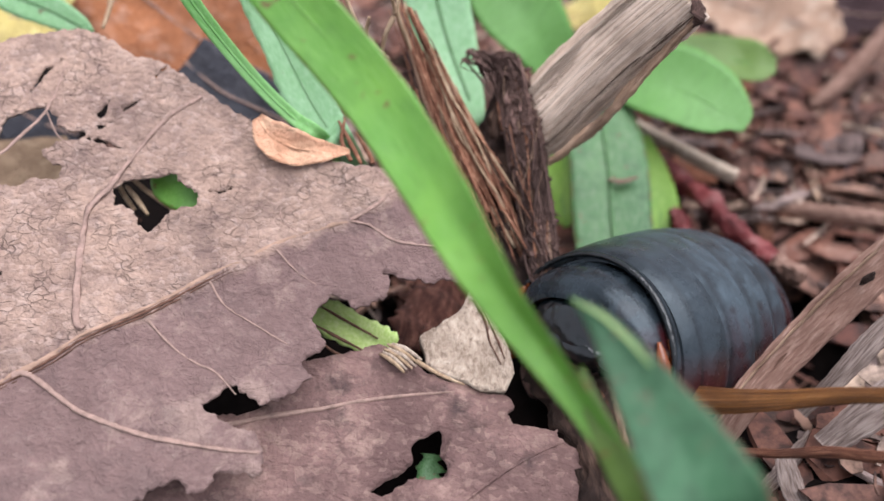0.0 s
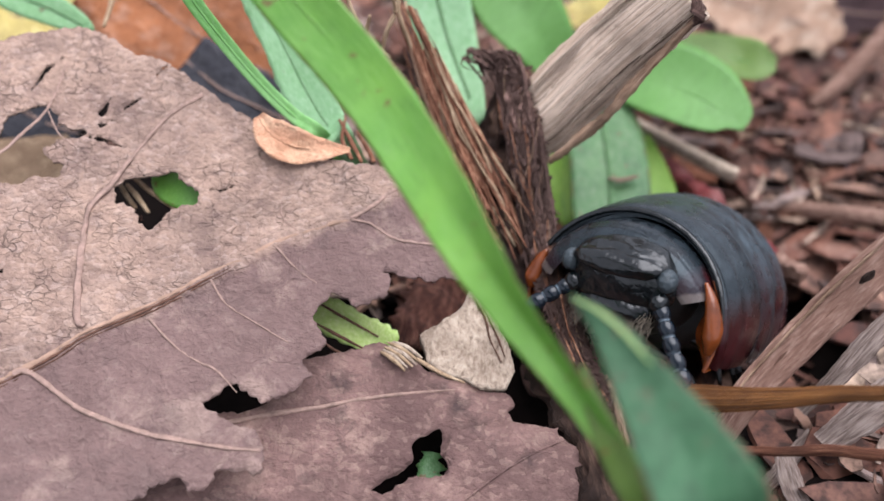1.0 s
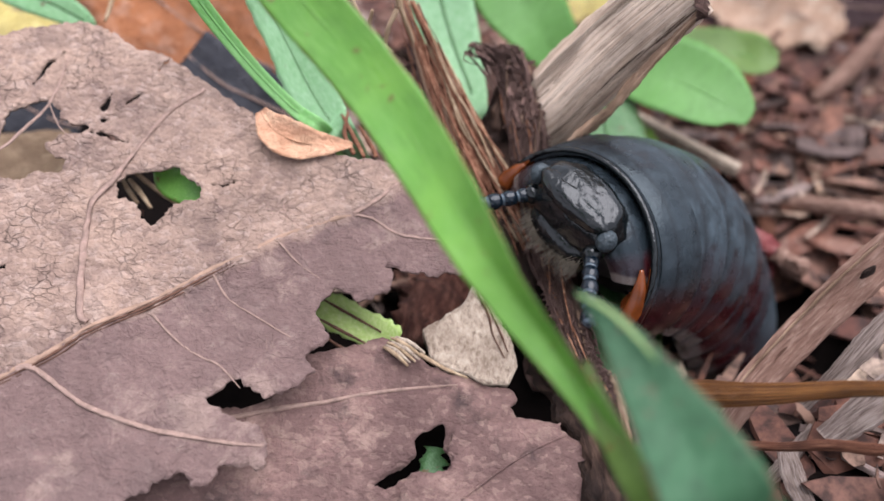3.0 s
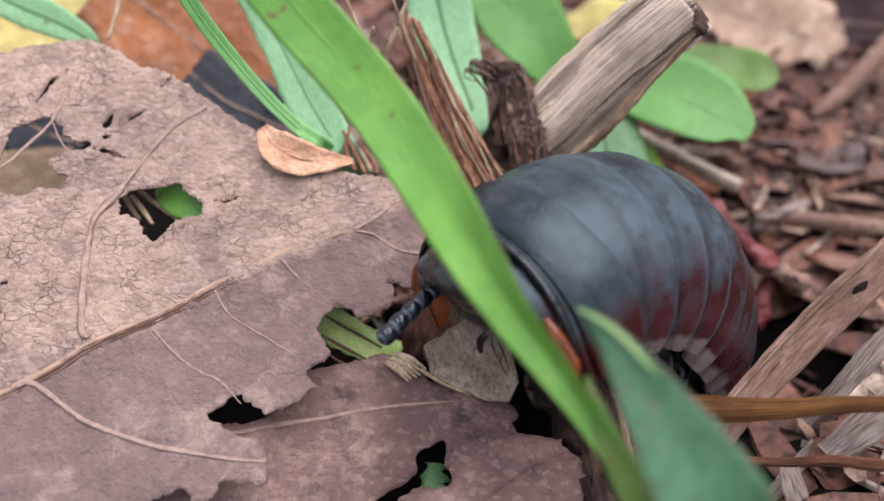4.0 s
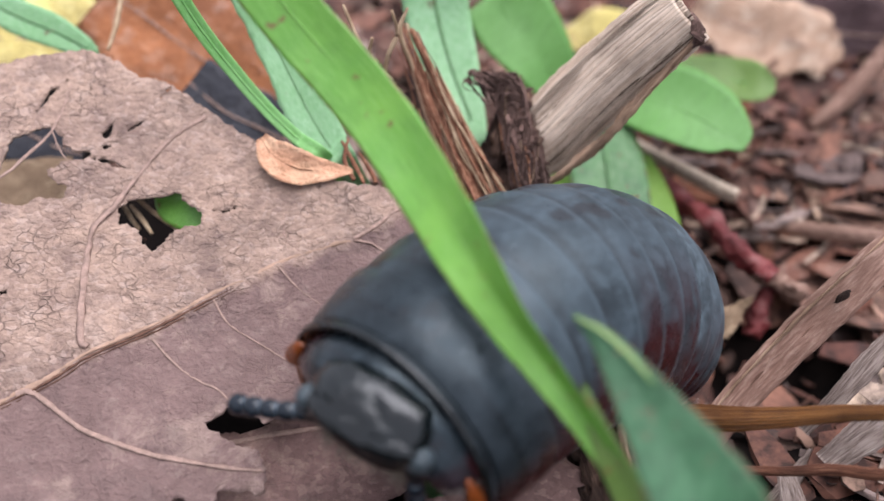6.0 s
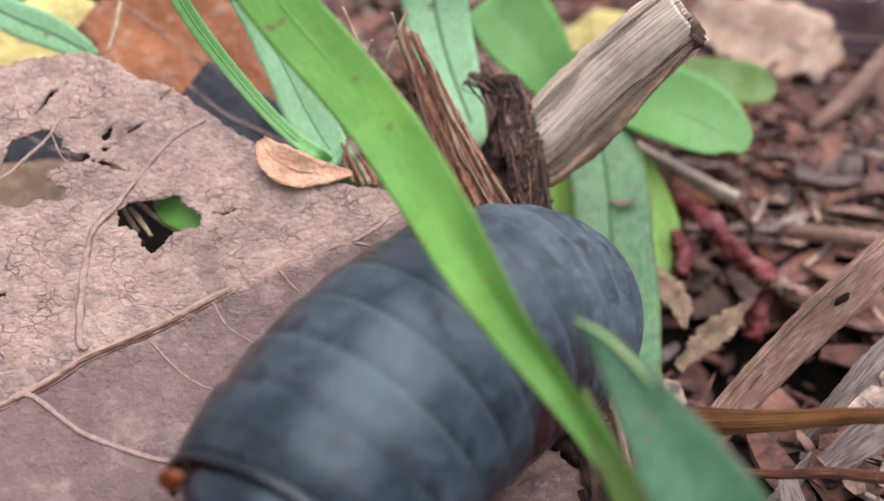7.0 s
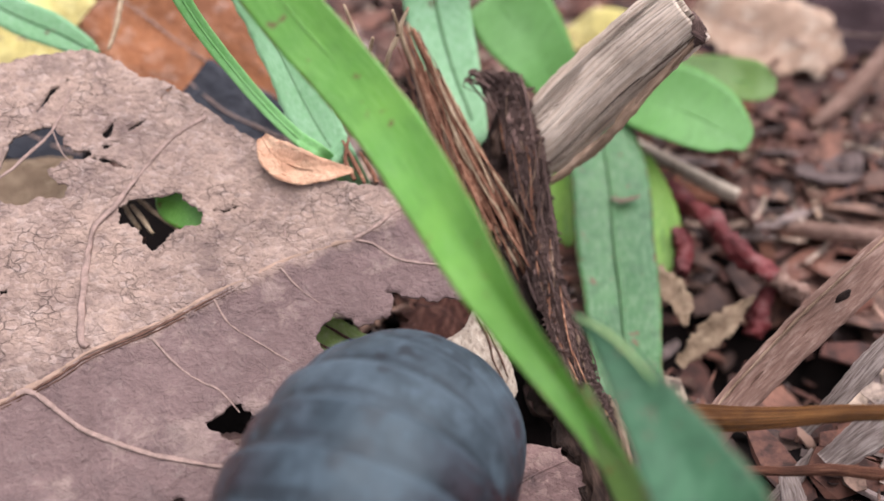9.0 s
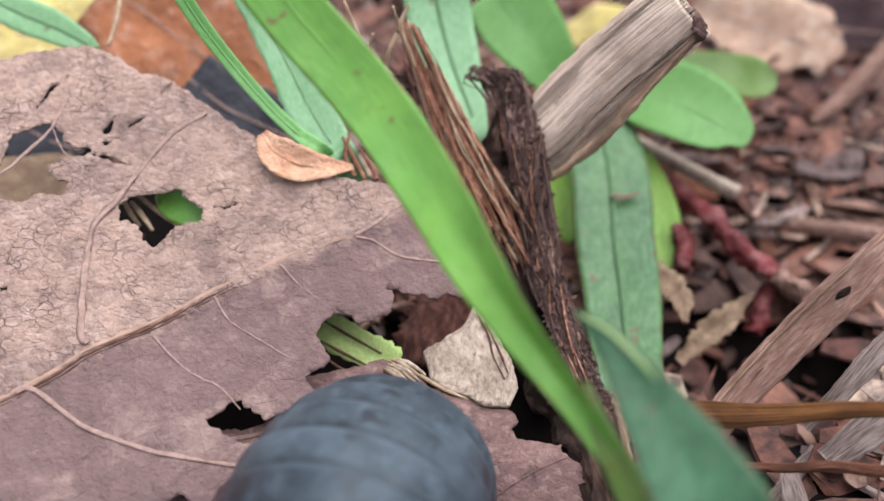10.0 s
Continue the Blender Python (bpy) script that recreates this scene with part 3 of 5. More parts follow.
def flake(rng, size, slim):
    """One curled bit of litter, as verts round its own origin."""
    ln, wd = size * rng.uniform(0.7, 1.3), size * slim * rng.uniform(0.6, 1.3)
    curl, th = rng.uniform(-0.35, 0.35), 0.18 + size * 0.03
    vs, fs = [], []
    for k in range(5):
        s = k / 4 * 2 - 1
        taper = (1 - abs(s) ** rng.uniform(2, 5) * rng.uniform(0.3, 0.95))
        for e in (-1, 1):
            for h in (0, 1):
                vs.append((s * ln / 2, e * wd / 2 * taper * rng.uniform(0.8, 1.2), curl * s * s * ln * 0.5 + h * th + e * wd * 0.08))
    for k in range(4):
        a = k * 4
        for q in ((0, 2, 6, 4), (1, 5, 7, 3), (0, 4, 5, 1), (2, 3, 7, 6)):
            fs.append(tuple(a + i for i in q))
    fs += [(0, 1, 3, 2), (16, 18, 19, 17)]
    return vs, fs


def build_litter():
    rng = np.random.RandomState(11)
    lists = []
    for k in range(11000):
        near = k < 9000
        x = rng.uniform(-30, 150) if near else rng.uniform(-190, 230)
        y = rng.uniform(-62, 150) if near else rng.uniform(-120, 260)
        if math.hypot((x - 47) / 21, (y - 12) / 17) < 1 and k % 4:
            continue
        if x < 100 and y < -4 and k % 3:
            continue
        if (x < 9 and -40 < y < 24 - (x + 58) * 0.33) or (x < 26 and -34 < y < 6):
            continue
        vs, fs = flake(rng, rng.choice([1.5, 2.8, 5.0, 9.0, 15.0], p=[0.22, 0.22, 0.22, 0.20, 0.14]), rng.choice([0.10, 0.26, 0.5], p=[0.38, 0.36, 0.26]))
        tilt = 32 if max(v[0] for v in vs) < 4 else 13
        m = pose(0, 0, 0, rng.uniform(-30, 30), rng.uniform(-tilt, tilt), rng.uniform(0, 360)).to_3x3()
        z = ground_height(x, y) + rng.uniform(0.2, 3.2)
        lists.append(([tuple(m @ Vector(v) + Vector((x, y, z))) for v in vs], fs, None))
    mesh_thing("leaf_litter", join(lists), litter_mat, "reddish brown crumbs and shreds of leaf litter", "litter", kind="stuff", smooth=False)


# ---- the big dead leaf on which the animal walks ----
LEAF_NORMAL = (0.0648, -0.3738, 0.9252)
LEAF_ORIGIN = (0.00, 0.00, 22.00)


def leaf_relief(u, v):
    """Gentle buckling, a crease along the midrib, a curled rim."""
    a, c, d = LEAF_SPLIT
    off = (a * u + c * v + d * 1000) / math.hypot(a, c)
    return 0.55 * fbm(u, v, 0.06, 3.0) + 0.3 * fbm(u, v, 0.3, 7.0) + 0.1 * fbm(u, v * 1.6, 0.9, 4.0) + 0.35 * math.exp(-off * off / 5) + 0.35 / (1 + math.exp(-max(-30, min(30, (off + 0.5) * 3))))


def on_leaf(points, lift=0.15):
    return [(u, v, leaf_relief(u, v) + lift) for u, v in points]


def vein(parent, points, r0, r1, steps=40, name="vein", lift=0.03):
    """A flattened, uneven rib half sunk into the skin; the midrib has brown strands along its lower side, coloured for
    a groove's shade.
    """
    pts = spline(points, 44)
    c = on_leaf([tuple(p) for p in pts], lift)
    k = 1.0 if name == "midrib" else 1.2
    mesh_part(name, tube(c, [r0 * 1.08 * k, (r0 + r1) * 0.54 * k, r1 * 1.05 * k], 8, steps * 2, 0.8, r0 * 9, 0.5), rib_mat if name == "midrib" else vein_mat, parent, "")
    if name == "midrib":
        d = np.gradient(pts, axis=0)
        n = np.stack([d[:, 1], -d[:, 0]], 1) / np.linalg.norm(d, axis=1)[:, None]
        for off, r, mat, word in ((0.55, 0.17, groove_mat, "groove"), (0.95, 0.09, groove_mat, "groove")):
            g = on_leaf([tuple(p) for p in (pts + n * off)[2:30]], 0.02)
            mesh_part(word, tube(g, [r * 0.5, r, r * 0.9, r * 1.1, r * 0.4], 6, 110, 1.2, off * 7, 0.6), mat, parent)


def build_big_leaf():
    outline = [(-68.8, 23.7), (-64.4, 28.5), (-58.6, 31.0), (-53.4, 32.5), (-48.5, 31.9), (-43.2, 28.1), (-38.4, 27.1), (-33.1, 23.2), (-26.3, 18.2), (-17.6, 13.2), (-7.54, 11.6), (0.36, 3.62), (3.84, -1.89), (2.91, -3.85), (-1.79, -4.73), (-6.84, -3.57), (-6.99, -6.56), (-11.1, -8.31), (-14.4, -6.31), (-16.5, -9.65), (-14.8, -13.3), (-17.5, -15.4), (-16.3, -17.7), (-18.5, -19.7), (-22.0, -21.2), (-26.0, -19.1), (-29.8, -21.4), (-26.4, -23.4), (-22.5, -25.0), (-21.6, -27.5), (-21.9, -29.8), (-27.0, -29.7), (-28.4, -31.9), (-30.1, -32.2), (-31.0, -30.1), (-34.7, -31.7), (-37.8, -34.0), (-42.0, -40.3), (-56.4, -40.8)]
    hole_a = [(-58.9, 17.5), (-54.1, 19.6), (-52.1, 18.5), (-52.1, 16.7), (-48.4, 15.9), (-48.9, 14.8), (-52.0, 14.3), (-53.6, 13.0), (-53.0, 11.6), (-50.3, 10.6), (-51.1, 8.68), (-53.9, 8.68), (-56.1, 7.20), (-60.0, 8.65), (-60.5, 11.0)]
    hole_b = [(-43.7, 7.77), (-41.6, 8.90), (-35.6, 10.1), (-34.6, 8.65), (-32.6, 7.58), (-32.6, 5.74), (-36.0, 4.72), (-36.8, 2.86), (-38.4, 1.63), (-39.9, 2.36), (-40.5, 4.46), (-43.3, 5.29)]
    hole_c = [(-56.9, -4.62), (-55.9, -4.41), (-55.8, -5.18), (-56.7, -5.54)]
    tear = [(-48.1, 15.0), (-45.2, 14.7), (-42.6, 13.8), (-42.8, 13.4), (-45.4, 14.1)]
    slits = [[(-43.98, 19.79), (-43.04, 20.91), (-41.72, 21.5), (-41.6, 21.05), (-42.81, 20.28), (-43.71, 19.44)], [(-56.59, 22.01), (-55.49, 24.25), (-54.22, 26.06), (-53.13, 27.61), (-52.84, 27.24), (-53.91, 25.52), (-55.08, 23.63), (-56.22, 21.57)], [(-46.1, 21.8), (-45.6, 21.4), (-45.9, 19.8), (-46.6, 18.3), (-47.0, 18.5), (-46.4, 19.9)], [(-40.0, 25.1), (-39.4, 26.5), (-38.7, 26.9), (-38.5, 26.5), (-39.2, 25.9), (-39.7, 24.8)], [(-31.3, 7.85), (-29.5, 7.70), (-28.0, 8.44), (-27.8, 8.30), (-29.3, 7.54), (-31.1, 7.68)], [(-47.0, 16.9), (-45.8, 17.3), (-45.6, 17.0), (-46.6, 16.5)], [(-8.18, -3.16), (-6.85, -3.41), (-5.80, -3.83), (-6.83, -3.80)]]
    vs, fs, us = sheet(outline, [hole_a, hole_b, hole_c, tear] + slits, leaf_relief, 0.95, 0.36, 0.6, 0.35, 5)
    leaf = tagged(new("dead_leaf"), "large brown dead leaf, cracked, gnawed into holes, lying on the litter", "leaf")
    leaf.matrix_world = plane_pose(LEAF_ORIGIN, LEAF_NORMAL)
    mesh_part("leaf_skin", (vs, fs, us), leaf_mat, leaf)
    vein(leaf, [(-59.2, -21.7), (-53.7, -18.7), (-49.1, -16.1), (-44.5, -12.8), (-37.3, -9.01), (-30.0, -4.62), (-21.1, 0.40), (-16.1, 2.55), (-12.1, 3.84)], 0.37, 0.25, 60, "midrib", -0.12)
    vein(leaf, [(-12.1, 3.84), (-9.17, 5.92), (-6.25, 8.45), (-2.12, 10.4)], 0.24, 0.11)
    vein(leaf, [(-44.7, -12.2), (-45.7, -11.2), (-46.3, -6.86), (-46.6, -1.39), (-46.3, 3.88), (-43.8, 8.10), (-41.8, 12.1), (-38.3, 17.8), (-33.3, 22.1)], 0.38, 0.2, lift=0.13)
    vein(leaf, [(-52.5, -18.3), (-50.8, -17.9), (-48.2, -19.5), (-44.3, -22.2), (-39.3, -24.2), (-35.1, -25.3), (-30.3, -26.2), (-25.5, -26.9), (-22.1, -27.1)], 0.30, 0.18)
    vein(leaf, [(-12.1, 3.84), (-9.40, 3.25), (-6.32, 1.28), (-2.56, 0.67), (1.19, 0.39)], 0.20, 0.11)
    vein(leaf, [(-37.0, -10.7), (-33.9, -13.8), (-30.8, -15.9), (-28.0, -17.3), (-25.4, -20.0)], 0.13, 0.07)
    vein(leaf, [(-29.8, -5.39), (-27.8, -8.22), (-24.4, -10.5), (-19.5, -13.3)], 0.11, 0.06)
    vein(leaf, [(-21.7, -0.69), (-19.3, -3.11), (-16.2, -5.31)], 0.10, 0.05)
    vein(leaf, [(-21.4, 7.39), (-21.3, 4.07), (-19.0, 1.73)], 0.07, 0.05)
    vein(leaf, [(-60.8, 10.5), (-57.7, 13.4), (-53.8, 19.3), (-52.4, 26.7)], 0.21, 0.10)
    vein(leaf, [(-54.0, 19.1), (-51.9, 15.3), (-49.5, 13.4)], 0.07, 0.06)


def build_under_leaves():
    def relief(u, v):
        return 0.5 * fbm(u, v, 0.08, 9.0) + 0.15 * fbm(u, v, 0.4, 2.0)
    leaf = tagged(new("dead_leaf"), "torn brown dead leaf lying under a larger one", "leaf")
    leaf.matrix_world = plane_pose((-0.32, 1.87, 17.37), LEAF_NORMAL)
    outline = [(-37.3, -21.3), (-25.9, -15.6), (-16.9, -14.0), (-12.1, -12.8), (-8.02, -11.4), (-4.06, -13.9), (-0.29, -15.8), (4.75, -17.3), (9.04, -18.2), (9.8, -19.5), (8.7, -20.5), (9.6, -21.9), (12.3, -22.4), (14.8, -23.4), (16.2, -25.2), (15.5, -27.8), (9.34, -29.5), (6.59, -39.1), (-39.3, -40.6), (-40.7, -31.4)]
    hole = [(0.03, -22.9), (-1.9, -24.0), (-3.55, -25.2), (-3.32, -26.9), (-4.57, -28.3), (-8.68, -30.7), (-7.19, -31.3), (-3.93, -29.1), (0.46, -29.0), (0.9, -27.6), (0.03, -26.2), (0.35, -24.3)]
    # cut to put black shade under the notch of the leaf above
    shade_gap = [(-31.9, -20.0), (-29.8, -18.2), (-26.5, -16.7), (-23.3, -18.5), (-21.8, -20.1), (-25.3, -21.2), (-28.9, -21.1)]
    mesh_part("leaf_skin", sheet(outline, [hole, shade_gap], relief, 1.5, 0.45, 0.4, 0.35, 8), under_mat, leaf)
    pts = [(-33.5, -23.5), (-26.9, -22.5), (-21.0, -21.4), (-15.4, -20.4), (-9.66, -19.1), (-3.88, -18.3), (1.96, -17.7)]
    c = [(u, v, relief(u, v) - 0.08) for u, v in pts]
    mesh_part("vein", tube(c, [0.36, 0.32, 0.16], 8, 40, 0.3, 2), vein_mat, leaf)
    flap = tagged(new("dead_leaf"), "torn flap of a brown dead leaf beside a grass blade", "leaf")
    flap.matrix_world = plane_pose((-0.23, 1.35, 18.67), LEAF_NORMAL)
    outline = [(-5.41, -33.0), (-5.22, -31.1), (-2.08, -29.6), (0.8, -29.0), (0.7, -26.0), (1.2, -23.6), (4.5, -22.9), (7.5, -22.9), (9.55, -22.3), (12.1, -22.4), (15.1, -22.8), (15.1, -23.9), (17.1, -25.3), (17.6, -27.0), (20.0, -27.6), (22.2, -29.6), (22.4, -38.7), (-7.12, -39.7)]
    mesh_part("leaf_skin", sheet(outline, [], relief, 1.5, 0.45, 0.4, 0.35, 12), under_mat, flap)
    c = [(u, v, relief(u, v) + 0.05) for u, v in [(2.20, -32.7), (7.05, -29.1), (11.3, -26.5), (15.6, -24.5)]]
    mesh_part("vein", tube(c, [0.16, 0.18, 0.1], 6, 24, 0.3, 4), under_mat, flap)


def build_hole_bits():
    """What shows through the gaps in the dead leaf."""
    toward = (0.0, -0.707, 0.707)
    grass = [(-20.7, 0.99, 12.6), (-17.3, -2.34, 13.0), (-12.5, -5.17, 12.5), (-9.0, -7.3, 12.2), (-6.6, -8.9, 11.8)]
    mesh_thing("grass_piece", ribbon(grass, [3.8, 4.4, 4.8, 4.8, 4.4], toward, 0.25, 0.3, 30, 8, 0.3, 2), inner_grass_mat, "pale green grass piece under a dead leaf", "grass")
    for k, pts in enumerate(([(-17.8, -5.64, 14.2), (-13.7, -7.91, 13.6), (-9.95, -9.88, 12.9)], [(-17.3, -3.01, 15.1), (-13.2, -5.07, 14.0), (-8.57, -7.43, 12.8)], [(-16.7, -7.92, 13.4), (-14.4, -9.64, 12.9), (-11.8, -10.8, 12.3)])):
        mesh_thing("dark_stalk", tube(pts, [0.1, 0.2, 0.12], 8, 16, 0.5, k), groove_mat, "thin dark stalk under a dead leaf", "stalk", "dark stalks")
    vs, fs, us = ribbon([(0.4, 12.4, 5.4), (0.2, 7.0, 5.9), (-1.0, 0.6, 6.8), (-2.6, -5.56, 7.4)], [8, 10, 11, 9], toward, 0.0, 1.6, 40, 24, 0.4, 4, 1.6)
    mesh_thing("fibrous_bark", (vs, fs, us), shaded_bark_mat, "shaggy reddish brown bark under a dead leaf", "bark")
    rng = np.random.RandomState(4)
    chip = tagged(new("bark_chip"), "pale cream bark chip lodged beside a grass blade", "bark")
    chip.matrix_world = plane_pose((-0.29, 1.68, 17.84), LEAF_NORMAL)
    outline = [(-2.64, -10.4), (0.2, -8.6), (2.9, -6.3), (4.0, -3.9), (5.4, -4.4), (7.1, -8.0), (8.3, -10.2), (9.1, -12.1), (9.9, -15.3), (8.6, -17.5), (5.4, -17.6), (3.3, -16.4), (0.6, -16.0), (-1.6, -14.6)]
    mesh_part("chip_body", sheet(outline, [], lambda u, v: 0.6 * fbm(u, v, 0.2, 4.0) + 0.2 * fbm(u, v, 0.9, 1.0), 0.8, 0.4, 0.25, 2.2, 3), chip_mat, chip)
    for k, pts in enumerate(([(4.53, -4.94), (5.93, -8.08), (6.71, -11.2), (8.08, -14.2)], [(5.61, -6.10), (7.15, -9.60), (8.52, -13.4)])):
        c = [(u, v, 0.6 * fbm(u, v, 0.2, 4.0) + 0.15) for u, v in pts]
        mesh_part("fibre", tube(c, [0.08, 0.16, 0.06], 6, 26, 1.2, k), groove_mat, chip, "dark fibre in the bark")
    frag = tagged(new("husk_fragment"), "small striped husk fragment lying on a dead leaf", "husk")
    for k in range(6):
        a, b = [(-8.58, -9.96, 13.3), (-4.52, -13.5, 12.8)]
        s = k / 5
        o = np.array([(-6.97, -9.00, 14.0), (-2.48, -12.1, 13.9)])
        p0 = np.array(a) * (1 - s) + o[0] * s
        p1 = np.array(b) * (1 - s) + o[1] * s
        p0, p1 = p0 + (p1 - p0) * 0.12 * rng.rand(), p1 - (p1 - p0) * 0.15 * rng.rand()
        mesh_part("rib", tube([p0, (p0 + p1) / 2 + (0, 0, 0.5), p1], [0.18, 0.34, 0.14], 6, 12, 0.4, k), straw_mat if k % 2 == 0 else chip_mat, frag)
    mesh_thing("dry_stalk", tube([(-3.36, -12.1, 13.9), (-0.29, -14.1, 13.6), (2.88, -15.4, 13.2)], [0.3, 0.25, 0.15], 6, 16, 0.3), straw_mat, "thin dry stalk lying on a dead leaf", "stalk")
    green = ribbon([(-38.9, 12.4, 25.5), (-37.4, 9.64, 24.8), (-34.4, 7.55, 24.4), (-31.6, 6.24, 23.5)], [3.0, 4.6, 4.2, 2.5], toward, 0.15, 0.3, 24, 8)
    mesh_thing("grass_piece", green, blade_mat, "green grass piece under a hole in the dead leaf", "grass")
    for k, pts in enumerate(([(-43.6, 10.6, 23.9), (-41.9, 8.42, 23.8), (-39.8, 5.78, 23.1)], [(-43.0, 11.5, 24.7), (-39.8, 9.14, 23.7), (-36.4, 6.73, 22.8)], [(-45.6, 12.4, 23.7), (-43.8, 9.66, 22.9), (-42.0, 7.27, 22.6)])):
        mesh_thing("dry_stalk", tube(pts, [0.3, 0.4, 0.3], 6, 14, 0.3, k), straw_mat, "thin dry stalk under a hole in the dead leaf", "stalk", "dry stalks")
    low = ribbon([(-1.5, -20.0, 4.2), (-1.8, -23.4, 3.6), (-1.4, -27.2, 2.0), (-2.8, -30.7, 0.4)], [2.0, 4.0, 3.2, 1.6], toward, 0.2, 0.3, 40, 8, 0.9, 5, 0.5)
    mesh_thing("grass_piece", low, sedge_mat, "green grass piece deep under a torn dead leaf", "grass")
    brown = tagged(new("dead_leaf"), "smooth brown dead leaf beneath the holed one", "leaf")
    brown.matrix_world = plane_pose([(-65.2, 25.7, 14.2)][0], (0.1, -0.5, 1))
    mesh_part("leaf_skin", sheet([(-22, -16), (4, -14), (10, -3), (6, 6), (-10, 4), (-26, 2)], [], lambda u, v: 0.6 * fbm(u, v, 0.1, 8.0), 1.8, 0.7, 0.3, 0.35, 21), tan_mat, brown)


# ---- stalk stump, fibres and wood ----
def build_stump():
    toward = np.array((0.0, -0.707, 0.707))
    side = np.array((0.97, 0.17, 0.17))
    stump = tagged(new("rotten_stalk"), "dark rotten stalk stump with shaggy fibres", "stump")
    core = [(9.4, 26.6, 29.5), (8.2, 23.6, 25.4), (7.7, 19.6, 20.6), (9.2, 11.5, 15.2), (11.4, 1.50, 10.8), (14.3, -8.81, 8.57), (17.2, -16.2, 7.22), (19.1, -23.4, 6.31), (20.4, -31.4, 5.18)]
    mesh_part("core", tube(core, [0.5, 1.9, 3.4, 3.2, 2.8, 2.6, 2.6, 2.8, 3.0], 22, 90, 0.75, 3), core_mat, stump, "crumbling core, near black with the hollow's shade in its colour")
    husk = [(8.9, 28.4, 33.0), (10.2, 25.2, 30.5), (11.3, 20.2, 27.3), (12.3, 15.3, 23.0), (13.3, 8.94, 19.1), (14.3, 3.02, 16.1), (16.0, -3.67, 14.3), (17.7, -10.3, 12.8), (19.7, -16.4, 12.3), (21.5, -21.7, 11.3)]
    wid = np.array([1.7, 2.4, 2.5, 2.4, 2.2, 2.1, 1.8, 1.6, 1.6, 1.6])
    mesh_part("husk", tube(husk, 0.86 * wid, 20, 140, 0.75, 8, 0.6), stump_mat, stump)
    rs = np.random.RandomState(17)
    # matted strips that cling to the husk
    for k in range(150):
        off = rs.uniform(-1, 1)
        first = rs.choice([0, 0, 1, 1, 2, 3, 4, 5, 6])
        last = min(10, first + rs.randint(3, 6))
        rise = (1 - off * off) * 1.2 + rs.uniform(-0.1, 0.6)
        c = [np.array(husk[n]) + side * off * wid[n] + toward * rise + rs.normal(0, 0.28, 3) for n in range(first, last)]
        r = rs.uniform(0.09, 0.26)
        mat = pith_mat if k % 13 == 5 else fibre_mat if k % 17 == 0 else stump_mat
        mesh_part("strand", tube(c, [r * 0.4, r, r * rs.uniform(0.6, 1.2), r * 0.2], 7, 44, 1.1, k, rs.uniform(0.4, 1.0)), mat, stump)
    # the torn head, bent over to one side
    cap = [(3.6, 28.3, 32.9), (5.2, 28.2, 33.6), (7.0, 27.8, 33.6), (9.0, 27.5, 33.7), (11.2, 26.2, 33.2)]
    rr = np.random.RandomState(31)
    for k in range(70):
        n = rr.randint(0, 4)
        f = rr.rand()
        p = np.array(cap[n]) * (1 - f) + np.array(cap[n + 1]) * f + rr.normal(0, 0.5, 3)
        low = 0.55 if p[0] < 6.5 else 1.0
        q = np.array(husk[rr.randint(1, 3)]) + side * rr.uniform(-2.2, 1.6) + toward * rr.uniform(0.2, 1.2)
        q = p * (1 - low) + q * low + rr.normal(0, 0.4, 3)
        r = rr.uniform(0.1, 0.34)
        mesh_part("strand", tube([p, p * 0.6 + q * 0.4 + rr.normal(0, 0.5, 3), q], [r * 0.5, r, r * 0.5], 7, 28, 1.2, k, rr.uniform(0.4, 1.0)), stump_mat, stump)
    rng = np.random.RandomState(3)
    for k in range(110):
        i = rng.randint(0, 7)
        a = np.array(husk[i]) + side * rng.uniform(-1.1, 1.1) * wid[i]
        f = rng.uniform(0.3, 1.0)
        b = np.array(husk[i + 2]) * f + np.array(husk[i]) * (1 - f) + side * rng.uniform(-1.1, 1.1) * wid[i + 2]
        q = (a + b) / 2 + rng.uniform(-0.7, 0.7, 3)
        lift = toward * rng.uniform(0.8, 1.9)
        mat = fibre_mat if k % 6 == 0 else pith_mat if k % 7 == 1 else stump_mat
        mesh_part("fibre", tube([a + lift, q + lift, b + lift], [0.07, rng.uniform(0.08, 0.19), 0.05], 5, 14, 0.7, k), mat, stump)
    for k in range(46):
        top = np.array(cap[rng.randint(0, 5)])
        d = np.array((rng.uniform(-1.4, 0.9), rng.uniform(-0.3, 0.9), rng.uniform(-0.6, 1.1)))
        mesh_part("fibre", tube([top, top + d * 0.6 + rng.uniform(-0.4, 0.4, 3), top + d + rng.uniform(-0.6, 0.6, 3)], [0.16, 0.11, 0.04], 5, 8, 0.4, k), stump_mat, stump)
    crumbs = []
    for k in range(3400):
        i = rng.randint(0, 9)
        f = rng.rand()
        p = np.array(husk[i]) * (1 - f) + np.array(husk[i + 1 if i < 9 else 9]) * f
        off = rng.uniform(-1, 1)
        p = p + side * off * wid[i] * 1.02 + toward * ((1 - off * off) * 1.3 + rng.uniform(0.0, 0.9))
        d = rng.normal(0, 0.46, 3) + np.array((0.1, -0.15, -0.2))
        r = rng.uniform(0.06, 0.26)
        crumbs.append(tube([p, p + d * 0.5, p + d], [r * 0.4, r, r * 0.4], 6, 5, 1.3, k))
    tagged(mesh_part("rotten_crust", join(crumbs), stump_mat, stump, "", False), "crumbly flakes of rotten wood", kind="stuff")
    # pale shreds and the straw coloured foot
    foot = [(20.9, -14.3, 12.6), (21.5, -20.1, 12.3), (21.9, -26.2, 11.4)]
